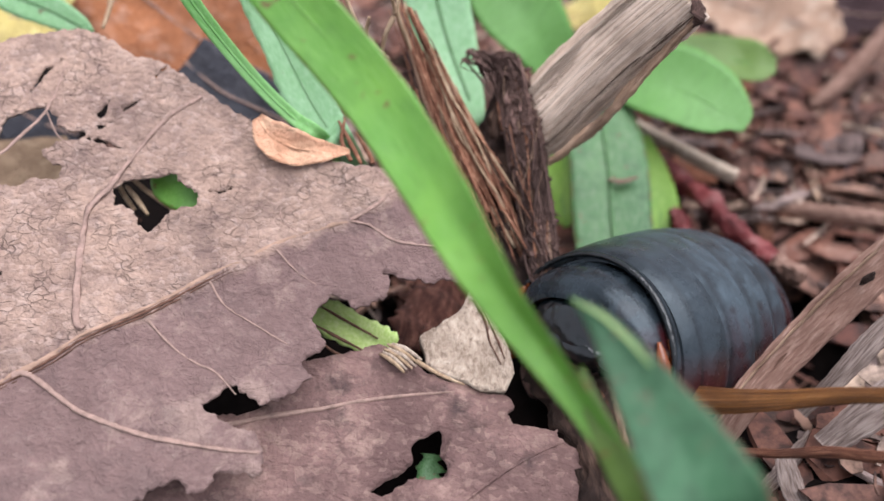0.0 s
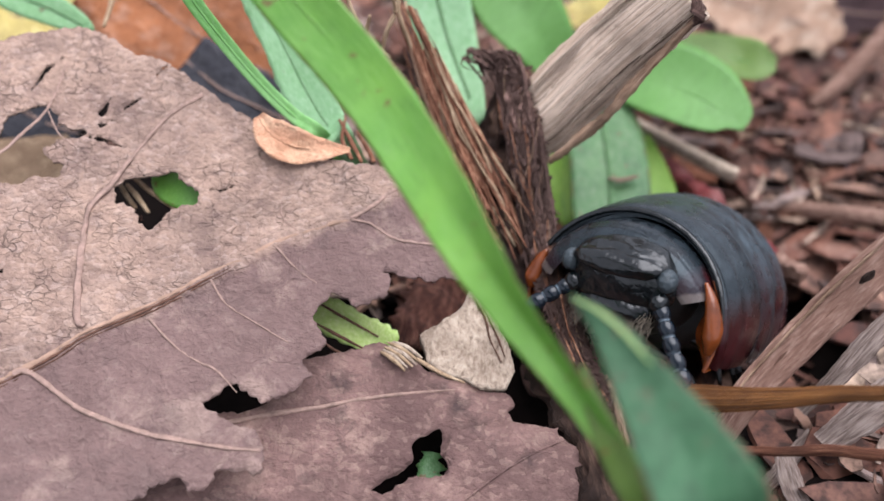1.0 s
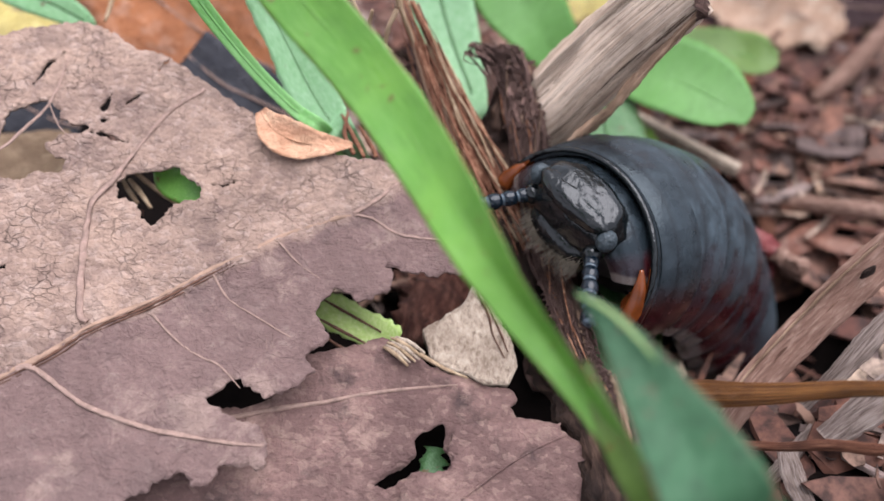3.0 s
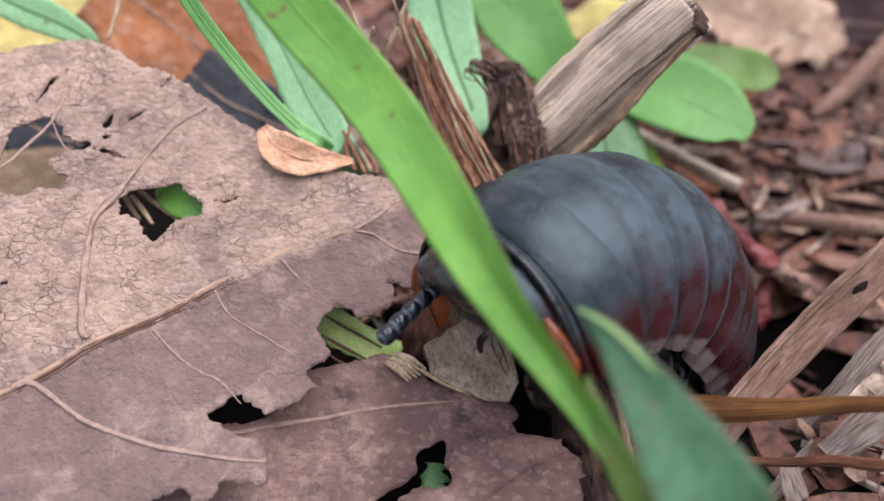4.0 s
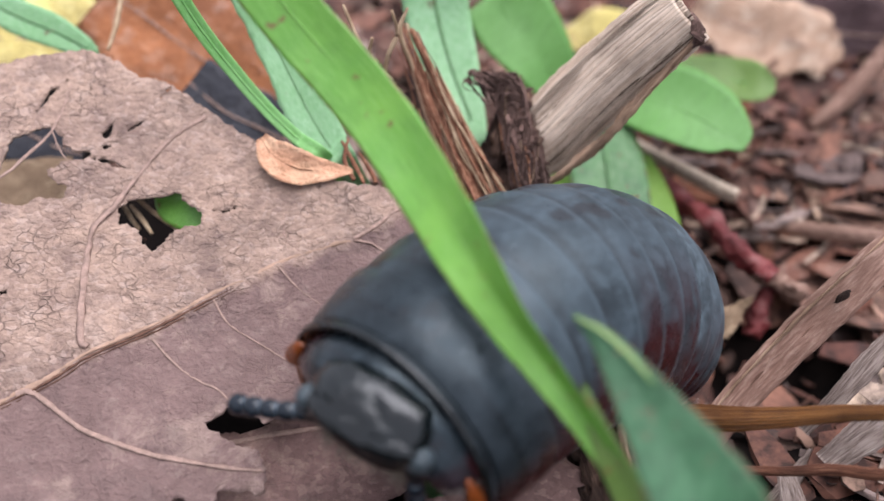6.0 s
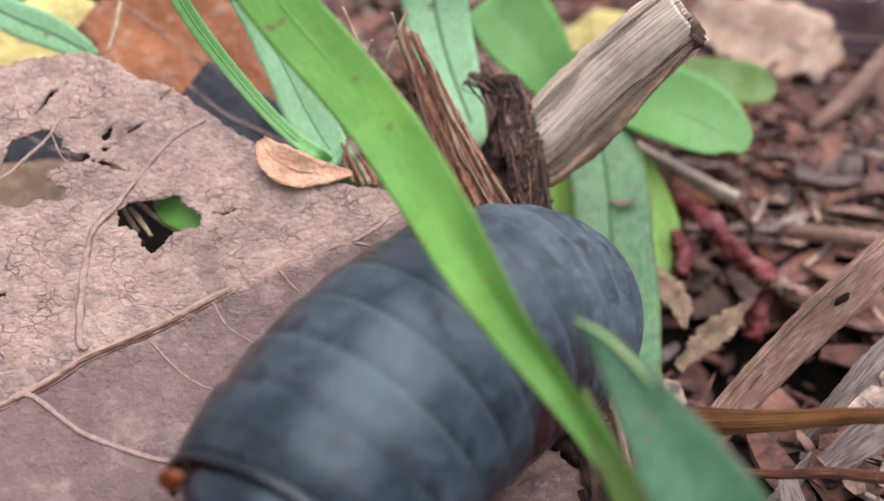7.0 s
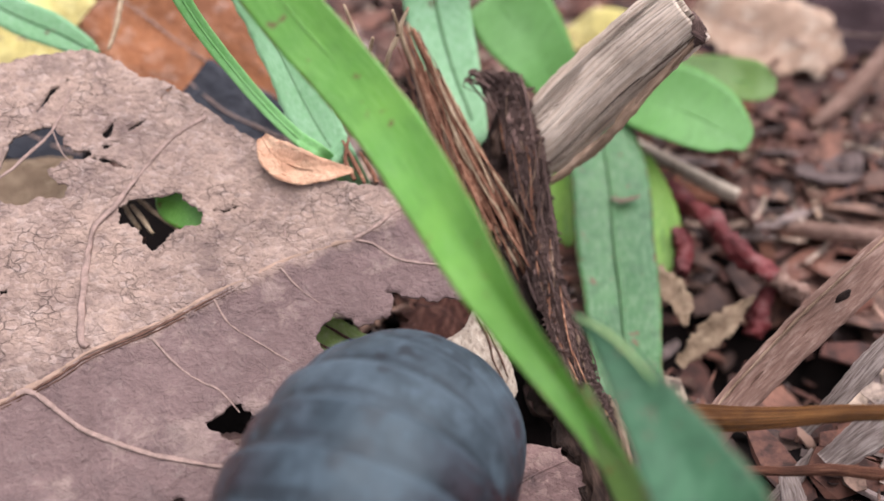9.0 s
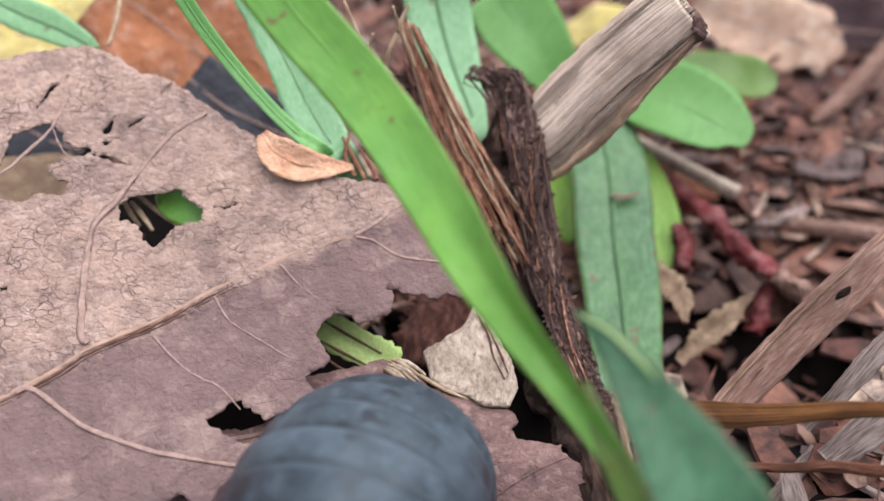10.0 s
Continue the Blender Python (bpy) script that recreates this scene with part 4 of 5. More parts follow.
    for k in range(16):
        o = rng.normal(0, 1, 3) * (0.8, 0.5, 0.5)
        c = [np.array(p) + o * (0.6 + 0.3 * i) + rng.normal(0, 0.2, 3) for i, p in enumerate(foot)]
        mesh_part("foot_fibre", tube(c, [0.15, rng.uniform(0.25, 0.5), 0.2], 7, 26, 0.8, k), pith_mat if k % 3 else stump_mat, stump, "pale dry fibre at the foot of the stalk")


def build_fibres():
    tuft = tagged(new("fibre_tuft"), "tuft of long reddish brown dry fibres", "fibres")
    rng = np.random.RandomState(6)
    line = [(-5.68, 29.7, 40.6), (-3.10, 26.5, 35.4), (-0.72, 23.1, 30.5), (1.68, 18.7, 26.4), (4.31, 14.3, 22.8), (6.66, 10.1, 19.7), (9.53, 5.10, 16.2)]
    for k in range(95):
        o = rng.normal(0, 1, 3) * (1.7, 0.6, 0.6)
        start = rng.choice([0, 0, 1, 1, 1, 2])
        end = rng.choice([5, 6, 7])
        if start == 0 and rng.rand() < 0.4:
            start = 1
        c = [np.array(p) + o * (0.55 + 0.2 * i) + rng.normal(0, 0.28, 3) for i, p in enumerate(line)][start:end]
        r = rng.uniform(0.09, 0.26) if k % 4 else rng.uniform(0.28, 0.46)
        mat = straw_mat if k % 9 == 4 else pith_mat if k % 9 == 7 else fibre_mat
        mesh_part("fibre", tube(c, [r * 0.4] + [r] * (len(c) - 2) + [r * 0.7], 6, 30, 0.7, k, 0.7), mat, tuft)
    back = [(-3.99, 27.6, 31.8), (-1.15, 23.8, 26.5), (2.52, 17.1, 21.4)]
    mesh_part("sheath", tube(back, [3.2, 3.6, 2.6], 14, 30, 0.7, 2, 0.5), stump_mat, tuft, "dark ragged sheath behind the fibres")
    for k, pts in enumerate(([(-13.5, 24.8, 47.1), (-11.8, 23.5, 42.7), (-10.5, 23.7, 39.1), (-7.44, 24.8, 35.1)], [(-9.76, 23.7, 42.7), (-10.3, 24.1, 39.7), (-9.09, 24.6, 36.7)], [(-7.08, 25.7, 45.7), (-6.45, 25.9, 42.1), (-7.76, 25.1, 39.1), (-8.54, 25.0, 35.4)], [(-5.08, 28.6, 44.4), (-6.07, 27.6, 41.1), (-4.30, 26.4, 35.4)], [(-14.4, 17.8, 29.7), (-12.8, 15.4, 28.0), (-11.1, 12.0, 26.8)], [(-13.5, 18.1, 29.9), (-13.9, 15.3, 28.1), (-12.5, 12.2, 27.2)], [(-12.0, 17.0, 28.3), (-10.4, 14.0, 27.7), (-9.44, 12.1, 26.8)])):
        mesh_thing("straw", tube(pts, [0.2, 0.34, 0.3], 6, 20, 0.3, k), straw_mat if k < 4 else fibre_mat, "thin curled dry straw beside the fibre tuft", "straw", "dry straws")


def build_branch():
    branch = tagged(new("broken_branch"), "weathered grey brown split branch with a dark broken end", "branch")
    toward = (0.0, -0.707, 0.707)
    line = [(11.6, 21.7, 24.5), (14.6, 21.4, 27.8), (18.2, 21.7, 32.3), (22.7, 21.5, 38.3), (27.1, 20.7, 44.1), (31.0, 20.2, 48.8)]
    vs, fs, us = ribbon(line, [10.2, 10.6, 10.8, 10.6, 10.2, 9.4], toward, -0.22, 3.0, 60, 18, 0.05, 2, 0.12)
    mesh_part("wood", (vs, fs, us), wood_mat, branch)
    rng = np.random.RandomState(9)
    woods = (wood_mat, wood_mat, wood_pale_mat, wood_dark_mat)
    for k in range(64):
        s = -0.97 + 1.94 * (k + rng.uniform(-0.4, 0.4)) / 63
        first = rng.choice([0, 0, 0, 1, 2])
        c = []
        for i, p in list(enumerate(line))[first:]:
            a, b = np.array(line[max(i - 1, 0)]), np.array(line[min(i + 1, 5)])
            t = (b - a) / np.linalg.norm(b - a)
            side = np.cross(t, toward)
            c.append(np.array(p) + side * s * (5.0 if i < 5 else 4.6) + np.array(toward) * (1.42 - 1.02 * abs(s)) + rng.normal(0, 0.06, 3))
        r = rng.uniform(0.07, 0.2)
        mesh_part("ridge", tube(c, [r * 0.6, r, r * rng.uniform(0.5, 1.2), r * 0.5], 6, 46, 0.9, k), woods[rng.randint(0, 4)], branch)
    edge = [(15.1, 16.3, 23.2), (18.8, 17.1, 26.4), (22.2, 17.4, 30.0), (25.9, 17.8, 35.8), (29.4, 18.1, 41.0), (32.4, 18.0, 45.9)]
    mesh_part("bark_edge", tube(edge, [0.5, 0.7, 0.75, 0.65, 0.6, 0.45], 8, 70, 0.6, 4), edge_mat, branch, "pale bark edge")
    end = [(31.5, 19.8, 48.4), (32.6, 18.4, 47.6), (32.8, 17.8, 46.7), (32.1, 18.1, 45.0)]
    mesh_part("broken_end", tube(end, [0.6, 0.8, 0.8, 0.6], 8, 40, 0.9, 7), stump_mat, branch, "dark broken end")
    prop = [(12.1, 23.0, 23.0), (13.0, 13.0, 11.8), (15.2, -8.16, 1.42)]
    mesh_part("stub", tube(prop, [2.4, 2.2, 3.0], 10, 24, 0.4, 1), stump_mat, branch)


# ---- grass and herbs ----
def build_blades():
    toward = (0.0, -0.707, 0.707)
    main = [(-21.8, 5.67, 65.0), (-16.0, 1.06, 58.9), (-11.1, -3.00, 55.2), (-5.55, -9.87, 51.8), (-1.08, -17.8, 49.8), (2.76, -25.7, 48.7), (6.16, -30.7, 46.2), (9.29, -34.0, 43.6), (13.4, -38.7, 39.9), (16.3, -42.2, 36.8), (19.4, -44.6, 32.4), (25.4, -47.3, 19.6)]
    root = [main[-1], tuple(np.array(main[-1]) * (1.02, 0.9, 0)) ]
    pts = main + [(root[1][0] + 2, root[1][1], -1.0)]
    blade = tagged(new("grass_plant"), "bright green grass blade with brown flecks, arching over the leaf", "grass")
    mesh_part("blade", ribbon(pts, [7.6, 7.4, 7.3, 7.1, 6.8, 6.1, 4.9, 3.9, 2.75, 2.6, 2.8, 2.6, 2.0], toward, [0.0, 0.0, 0.02, 0.05, 0.1, 0.22, 0.36, 0.5, 0.6, 0.5, 0.4, 0.3, 0.3], 0.3, 110, 14, 0.02, 1, 0.15, [-8, -8, -10, -12, -18, -26, -32, -30, -20, 0, 0, 0, 0], 0.14), blade_mat, blade)
    rib = [tuple(np.array(p) - np.array(toward) * 0.03) for p in pts]
    mesh_part("midrib", tube(rib, [0.22, 0.22, 0.2, 0.2, 0.2, 0.2, 0.2, 0.2, 0.2, 0.2, 0.2, 0.2, 0.2], 6, 90), blade_mat, blade)
    sheath = [(13.0, -35.3, 41.9), (14.5, -39.7, 39.4), (16.2, -42.7, 37.1), (19.2, -45.5, 33.0), (25.2, -47.2, 19.6)]
    sh = tagged(new("grass_plant"), "short yellowish green grass sheath with brown edges", "grass")
    mesh_part("blade", ribbon(sheath + [pts[-1]], [0.4, 2.2, 3.0, 3.8, 3.6, 2.4], toward, 0.2, 0.3, 50, 8, 0.05, 3), olive_mat, sh)
    front = [(11.6, -33.3, 49.3), (13.9, -35.8, 48.8), (16.0, -39.3, 47.7), (18.1, -43.2, 46.4), (20.2, -47.5, 45.2), (22.8, -51.6, 42.3), (27.8, -53.9, 30.9)]
    fl = tagged(new("sedge_plant"), "broad bluish green leaf blade with a browned tip", "leaf")
    ft = (front[-1][0] + 4, front[-1][1] - 6, -1.0)
    mesh_part("blade", ribbon(front + [ft], [0.3, 2.3, 4.2, 6.2, 8.2, 9.6, 8.6, 4.0], toward, 0.16, 0.3, 80, 12, 0.02, 5, 0.2), front_mat, fl)
    rim = [(11.7, -34.0, 49.7), (13.8, -35.7, 49.8), (15.5, -37.6, 49.6), (16.9, -39.5, 49.2), (17.9, -40.9, 48.7)]
    mesh_part("margin", ribbon(rim, [0.2, 0.4, 0.42, 0.34, 0.1], toward, 0.2, 0.3, 40, 6, 0.1, 4), pale_grass_mat, fl, "pale curled margin")
    thin = [(-34.4, 20.9, 51.7), (-32.1, 20.7, 46.2), (-28.9, 20.3, 40.4), (-25.0, 19.6, 34.5), (-20.7, 18.3, 29.9), (-16.5, 16.8, 27.1)]
    b = tagged(new("grass_plant"), "thin bright green grass blade with a pale keel", "grass")
    mesh_part("blade", ribbon(thin + [(-14.1, 37.8, 0.00)], [2.2, 2.2, 2.1, 2.0, 2.0, 2.0, 1.6], toward, 0.25, 0.3, 60, 8), thin_mat, b)
    mesh_part("keel", tube([tuple(np.array(p) + np.array(toward) * 0.2) for p in thin], [0.16] * 6, 6, 40), thin_mat, b)
    wide = [(-28.1, 32.8, 45.0), (-25.0, 30.2, 39.5), (-21.9, 26.4, 34.5), (-19.1, 22.7, 30.4), (-16.3, 19.5, 27.3), (-13.7, 17.1, 25.5)]
    b = tagged(new("grass_plant"), "pale green spotted grass blade gnawed along its edge", "grass")
    mesh_part("blade", ribbon(wide + [(-8.93, 30.6, 0.00)], [5.0, 5.2, 6.0, 6.6, 6.0, 3.4, 2.0], toward, 0.12, 0.3, 60, 10, 0.12, 6), sedge_pale_mat, b)
    mesh_part("keel", tube([tuple(np.array(p) + np.array(toward) * 0.1) for p in wide], [0.14] * 6, 6, 40), sedge_mat, b)
    back = [(-1.92, 49.0, 37.8), (-0.80, 45.6, 31.9), (1.41, 39.8, 26.4), (4.02, 33.3, 22.5), (5.72, 28.0, 19.0)]
    b = tagged(new("grass_plant"), "pale bluish green grass blade behind the fibres", "grass")
    mesh_part("blade", ribbon(back + [(9.39, 37.8, 0.00)], [10.5, 10.2, 8.6, 5.0, 2.8, 2.4], toward, 0.1, 0.3, 50, 10, 0.02, 7), sedge_pale_mat, b)
    mesh_part("keel", tube([tuple(np.array(p) + np.array(toward) * 0.15) for p in back], [0.25] * 5, 6, 40), sedge_mat, b)
    broad = [(26.0, 43.2, 13.4), (26.7, 36.8, 11.8), (27.0, 29.5, 9.47), (26.8, 21.7, 6.79), (27.0, 13.8, 4.63), (26.7, 4.77, 3.10), (26.0, -4.69, 2.95)]
    b = tagged(new("sedge_plant"), "broad pale green blade standing behind the stump", "leaf")
    mesh_part("blade", ribbon(broad + [(26.5, -11.6, -1.00)], [9.5, 12.4, 12.8, 12.6, 12.2, 11.0, 10.0, 8.0], toward, 0.08, 0.35, 70, 12, 0.02, 8, 0.3), sedge_mat, b)
    mesh_part("keel", tube([tuple(np.array(p) + np.array(toward) * 0.3) for p in broad], [0.3, 0.4, 0.4, 0.4, 0.4, 0.4, 0.3], 6, 40), sedge_mat, b)
    mesh_part("scar", tube([(26.5, 28.1, 9.99), (28.5, 27.4, 10.2), (31.2, 27.7, 10.8)], [0.2, 0.6, 0.25], 8, 16, 0.8, 3, 0.4), strip_mat, b, "brown scar")
    corner = [(-70.4, 43.2, 37.2), (-64.8, 41.9, 34.7), (-59.4, 39.9, 33.5), (-54.7, 38.2, 31.7), (-53.0, 37.0, 30.7)]
    b = tagged(new("grass_plant"), "grey green blurred grass blade behind the dead leaf", "grass")
    mesh_part("blade", ribbon(corner + [(-62.3, 67.5, 0.00)], [4.5, 5.5, 5.0, 3.0, 1.4, 1.0], toward, 0.15, 0.3, 40, 8, 0.05, 9), sedge_pale_mat, b)
    mesh_part("keel", tube([tuple(np.array(p) + np.array(toward) * 0.15) for p in corner], [0.2] * 5, 6, 40), sedge_mat, b)


def herb_leaf(parent, points, widths, mat, seed, cup=0.12):
    toward = (0.0, -0.707, 0.707)
    mesh_part("leaflet", ribbon(points, widths, (toward[0], toward[1] * 0.6, toward[2] * 1.2), 0.1, 0.35, 40, 12, 0.01, seed, 0.25, None, cup), mat, parent)
    mesh_part("midrib", tube([tuple(np.array(p) + np.array(toward) * 0.12) for p in points], [0.12] * len(points), 6, 30), herb_mat, parent)


def build_herb():
    herb = tagged(new("seedling"), "green seedling with rounded leaves among the litter", "plant")
    herb_leaf(herb, [(22.5, 47.7, 10.7), (19.9, 50.5, 15.8), (15.9, 53.2, 20.8), (11.5, 56.4, 25.4), (7.95, 58.9, 29.2)], [1.5, 8, 12.6, 14.8, 12], herb_mat, 1)
    herb_leaf(herb, [(25.8, 50.2, 14.9), (31.1, 47.5, 16.1), (37.1, 44.1, 16.9), (42.9, 39.7, 16.7), (47.0, 36.3, 15.6), (48.3, 34.0, 15.1)], [3, 10, 14.5, 13.5, 8.0, 0.8], herb_mat, 2)
    herb_leaf(herb, [(41.7, 59.3, 15.4), (47.2, 56.3, 15.1), (51.6, 53.5, 15.1), (54.9, 51.4, 15.6), (57.3, 50.7, 15.9)], [3, 6.5, 8.6, 7.4, 2.5], olive_mat, 3)
    herb_leaf(herb, [(21.9, 43.2, 9.13), (21.1, 38.7, 6.57), (20.4, 34.2, 4.18), (20.1, 29.6, 1.97), (20.7, 26.8, 0.65)], [2, 5.0, 6.0, 5.0, 1.0], lime_mat, 4)
    herb_leaf(herb, [(34.6, 40.4, 8.90), (35.4, 35.1, 5.90), (35.9, 29.7, 3.08), (35.9, 25.1, 1.06), (35.1, 20.5, -0.90)], [1.0, 4.5, 6.4, 6.0, 1.2], lime_mat, 5)
    stem = [(22.7, 48.5, 10.1), (24.2, 45.4, 6.38), (25.6, 38.2, -0.36)] + [(24.7, 25.2, 0.00)]
    mesh_part("stem", tube(stem, [0.7, 0.9, 0.9, 1.0], 8, 30, 0.2), olive_mat, herb)
    mesh_part("stem", tube([(41.7, 59.3, 15.4), (33.4, 55.2, 13.7), (25.2, 49.6, 10.5)], [0.5, 0.6, 0.7], 8, 20, 0.2), olive_mat, herb)
    mesh_part("stem", tube([(34.6, 40.4, 8.90), (30.3, 43.2, 7.89), (25.3, 42.2, 3.72)], [0.5, 0.5, 0.6], 8, 20, 0.2), olive_mat, herb)


# ---- loose dry pieces around ----
def dry_piece(name, points, widths, mat, label, category, fold=0.15, thick=0.5, wave=0.4, seed=0, jag=0.1, face=None, group=""):
    data = ribbon(points, widths, face or (0.0, -0.707, 0.707), fold, thick, 44, 10, jag, seed, wave)
    if category != "leaf":
        return mesh_thing(name, data, mat, label, category, group)
    ob = tagged(new(name), label, category, group)
    mesh_part("leaf_skin", data, mat, ob)
    n = np.array(face or (0.0, -0.707, 0.707)) * thick * 0.55
    mesh_part("midrib", tube([tuple(np.array(p) + n) for p in points], [0.2] * len(points), 6, 40, 0.3, seed), vein_mat, ob)
    return ob


def build_dry_pieces():
    strip = tagged(new("dry_leaf_strip"), "brown dry leaf strip with a dark hole, leaning on the litter", "leaf strip")
    pts = [(34.1, -21.8, 8.32), (38.1, -18.1, 13.6), (43.1, -14.1, 17.3), (47.9, -10.8, 21.0), (52.6, -7.93, 24.7), (58.2, -4.33, 28.5), (65.3, 1.91, 30.5)]
    o = np.array(pts[0])
    strip.location = Vector(pts[0]) * MM
    pts = [tuple(np.array(p) - o) for p in pts]
    mesh_part("strip", ribbon(pts, [3.6, 4.4, 4.8, 5.1, 5.3, 5.0, 4.6], (0.0, -0.707, 0.707), 0.14, 0.5, 60, 12, 0.05, 3, 0.3), strip_mat, strip)
    up = np.array((0.0, -0.707, 0.707))
    rim = [np.array(p) + np.array((-0.62, 0.30, 0.30)) * w * 0.46 + up * 0.5 for p, w in zip(pts, [3.6, 4.4, 4.8, 5.1, 5.3, 5.0, 4.6])]
    mesh_part("torn_edge", tube(rim, [0.12, 0.2, 0.16, 0.24, 0.16, 0.2, 0.12], 6, 90, 1.0, 4), edge_mat, strip, "pale torn edge")
    for k, q in enumerate((0.8, 1.9, 3.1, 4.2)):
        a, b = np.array(pts[int(q)]), np.array(pts[int(q) + 1])
        p = a + (b - a) * (q % 1) + np.array((0.35, -0.1, -0.2)) * (k - 1.5) + up * 0.36
        d = (b - a) / np.linalg.norm(b - a) * (0.9 + 0.3 * k)
        mesh_part("scar", tube([p - d, p, p + d], [0.06, 0.16, 0.05], 6, 18, 1.3, k + 3, 0.5), groove_mat, strip, "dark split")
    # dark lump in place of a hole, its shade given by the colour
    spot = np.array([(52.5, -8.79, 25.9)][0]) - o
    mesh_part("hole_scar", tube([spot + (-0.5, 0, -1.1), spot, spot + (0.5, 0, 1.1)], [0.35, 1.0, 0.35], 10, 14, 0.2, 2, 0.4), core_mat, strip, "dark oval painted in for the shaded hole")
    dry_piece("dry_grass", [(25.6, -19.6, 13.8), (30.4, -20.1, 16.0), (35.0, -21.5, 17.8), (41.0, -22.7, 19.8), (46.6, -23.9, 22.1), (52.1, -25.2, 24.0), (61.1, -23.2, 22.5)], [3.5, 3.5, 3.1, 2.4, 2.0, 1.8, 1.7], amber_mat, "amber brown dry grass blade lying over litter", "dry grass", -0.25, 0.4, 0.2, 2, 0.03)
    dry_piece("twig", [(36.1, -23.5, 10.3), (40.8, -25.2, 12.2), (46.3, -26.1, 13.9), (51.1, -28.2, 16.0), (58.4, -29.2, 16.7)], [1.0, 1.2, 1.4, 1.5, 1.4], bark_mat, "thin brown dry stalk on the litter", "twig", -0.3, 1.0, 0.2, 5, 0.1)
    greys = ([(46.8, -16.0, 8.20), (50.6, -14.3, 12.5), (54.5, -11.6, 16.7), (58.6, -8.78, 20.0)], [(48.2, -21.6, 8.72), (52.3, -20.3, 12.9), (56.7, -18.6, 16.4), (61.8, -16.7, 19.6)], [(43.2, -21.8, 7.78), (43.1, -25.8, 7.63), (43.8, -29.4, 6.96), (44.4, -33.5, 6.06)], [(48.3, -18.0, 6.07), (44.2, -22.0, 4.24), (39.6, -25.4, 1.67)])
    for k, (p, w) in enumerate(zip(greys, ([2.0, 2.6, 3.2, 2.4], [3.4, 4.8, 5.0, 4.0], [2.4, 2.8, 2.6, 2.0], [1.6, 2.2, 1.8]))):
        dry_piece("grey_leaf_strip", p, w, grey_strip_mat, "grey brown dry leaf strip among litter", "leaf strip", 0.2, 0.5, 0.3, k + 11, 0.12, None, "grey strips")
    dry_piece("pale_twig", [(32.2, 49.9, 5.98), (36.2, 46.1, 5.58), (41.0, 41.8, 5.23), (45.6, 37.5, 5.06), (49.4, 34.7, 4.97)], [1.4, 2.2, 2.5, 2.7, 2.4], chip_mat, "pale straw coloured twig", "twig", -0.5, 1.8, 0.2, 6, 0.05)
    dry_piece("pale_twig", [(85.6, 71.0, 11.7), (80.4, 66.7, 7.06), (74.7, 62.0, 3.95), (69.2, 58.6, 1.28)], [3.2, 3.6, 3.2, 2.4], strip_mat, "brown twig among litter", "twig", -0.5, 2.2, 0.2, 7, 0.05)
    dry_piece("pale_twig", [(58.7, 35.9, -3.57), (63.3, 32.9, -1.35), (69.2, 29.1, 1.10), (75.1, 25.9, 2.90)], [2.2, 2.9, 2.8, 2.6], strip_mat, "flattened pale stalk on litter", "twig", -0.3, 1.2, 0.2, 8, 0.1)
    dry_piece("beige_leaf", [(52.0, 90.8, 8.44), (58.7, 85.6, 7.06), (65.5, 80.9, 7.35), (72.0, 75.8, 7.36), (75.0, 71.4, 6.42)], [6, 13, 15, 14, 6], beige_mat, "pinkish beige dead leaf", "leaf", 0.1, 0.6, 1.2, 9, 0.3)
    dry_piece("plum_leaf", [(71.3, 97.8, 4.35), (77.0, 91.4, 3.51), (84.6, 85.9, 4.20), (93.5, 80.6, 6.88)], [8, 14, 16, 12], plum_mat, "plum brown dead leaf", "leaf", 0.1, 0.6, 0.8, 10, 0.05)
    dry_piece("yellow_leaf", [(24.8, 85.4, 3.88), (29.2, 84.2, 4.90), (33.4, 83.6, 7.08), (37.6, 82.9, 9.28)], [4, 9, 9, 4], yellow_mat, "yellow dead leaf among the litter", "leaf", 0.1, 0.5, 0.5, 12, 0.05)
    dry_piece("tan_leaf_piece", [(33.7, 19.1, 3.06), (34.7, 14.9, 3.53), (35.7, 10.7, 4.11), (36.0, 6.77, 3.37)], [1.6, 4.2, 3.6, 1.2], tan_mat, "tan dry leaf piece", "leaf piece", 0.2, 0.5, 0.9, 14, 0.5)
    dry_piece("tan_leaf_piece", [(35.2, 3.10, -1.42), (38.6, 5.56, 0.39), (43.0, 8.83, 2.10), (47.4, 12.0, 3.98)], [1.6, 3.6, 3.9, 0.5], tan_mat, "pointed tan dry leaf piece", "leaf piece", 0.25, 0.5, 0.9, 15, 0.5)
    for k, pts in enumerate(([(37.5, 36.9, 5.58), (40.2, 33.0, 5.16), (43.2, 27.2, 5.96), (46.4, 20.2, 5.75), (51.0, 15.0, 5.2)], [(38.0, 27.2, 4.08), (38.9, 23.1, 2.95), (38.0, 19.2, 1.65)], [(46.6, 23.1, 2.92), (50.5, 19.3, 2.19), (56.2, 13.6, 2.27)], [(52.6, 18.0, 0.33), (50.4, 14.8, -2.19), (48.9, 11.4, -4.46)])):
        mesh_thing("red_root", tube(pts, [1.0, 1.5, 1.3, 1.6, 1.2][:len(pts)], 14, 70, 0.7, k), root_mat if k != 2 else strip_mat, "dull red fleshy root in the litter" if k != 2 else "brown root in the litter", "root", "roots")
    russet = [(-56.6, 57.9, 30.8), (-49.2, 54.4, 26.6), (-41.5, 49.7, 23.1), (-33.2, 46.9, 19.4), (-24.8, 44.3, 16.8)]
    dry_piece("russet_leaf", russet, [16, 21, 22, 18, 8], russet_mat, "russet brown dead leaf behind the cracked one", "leaf", 0.1, 0.6, 0.8, 17, 0.04)
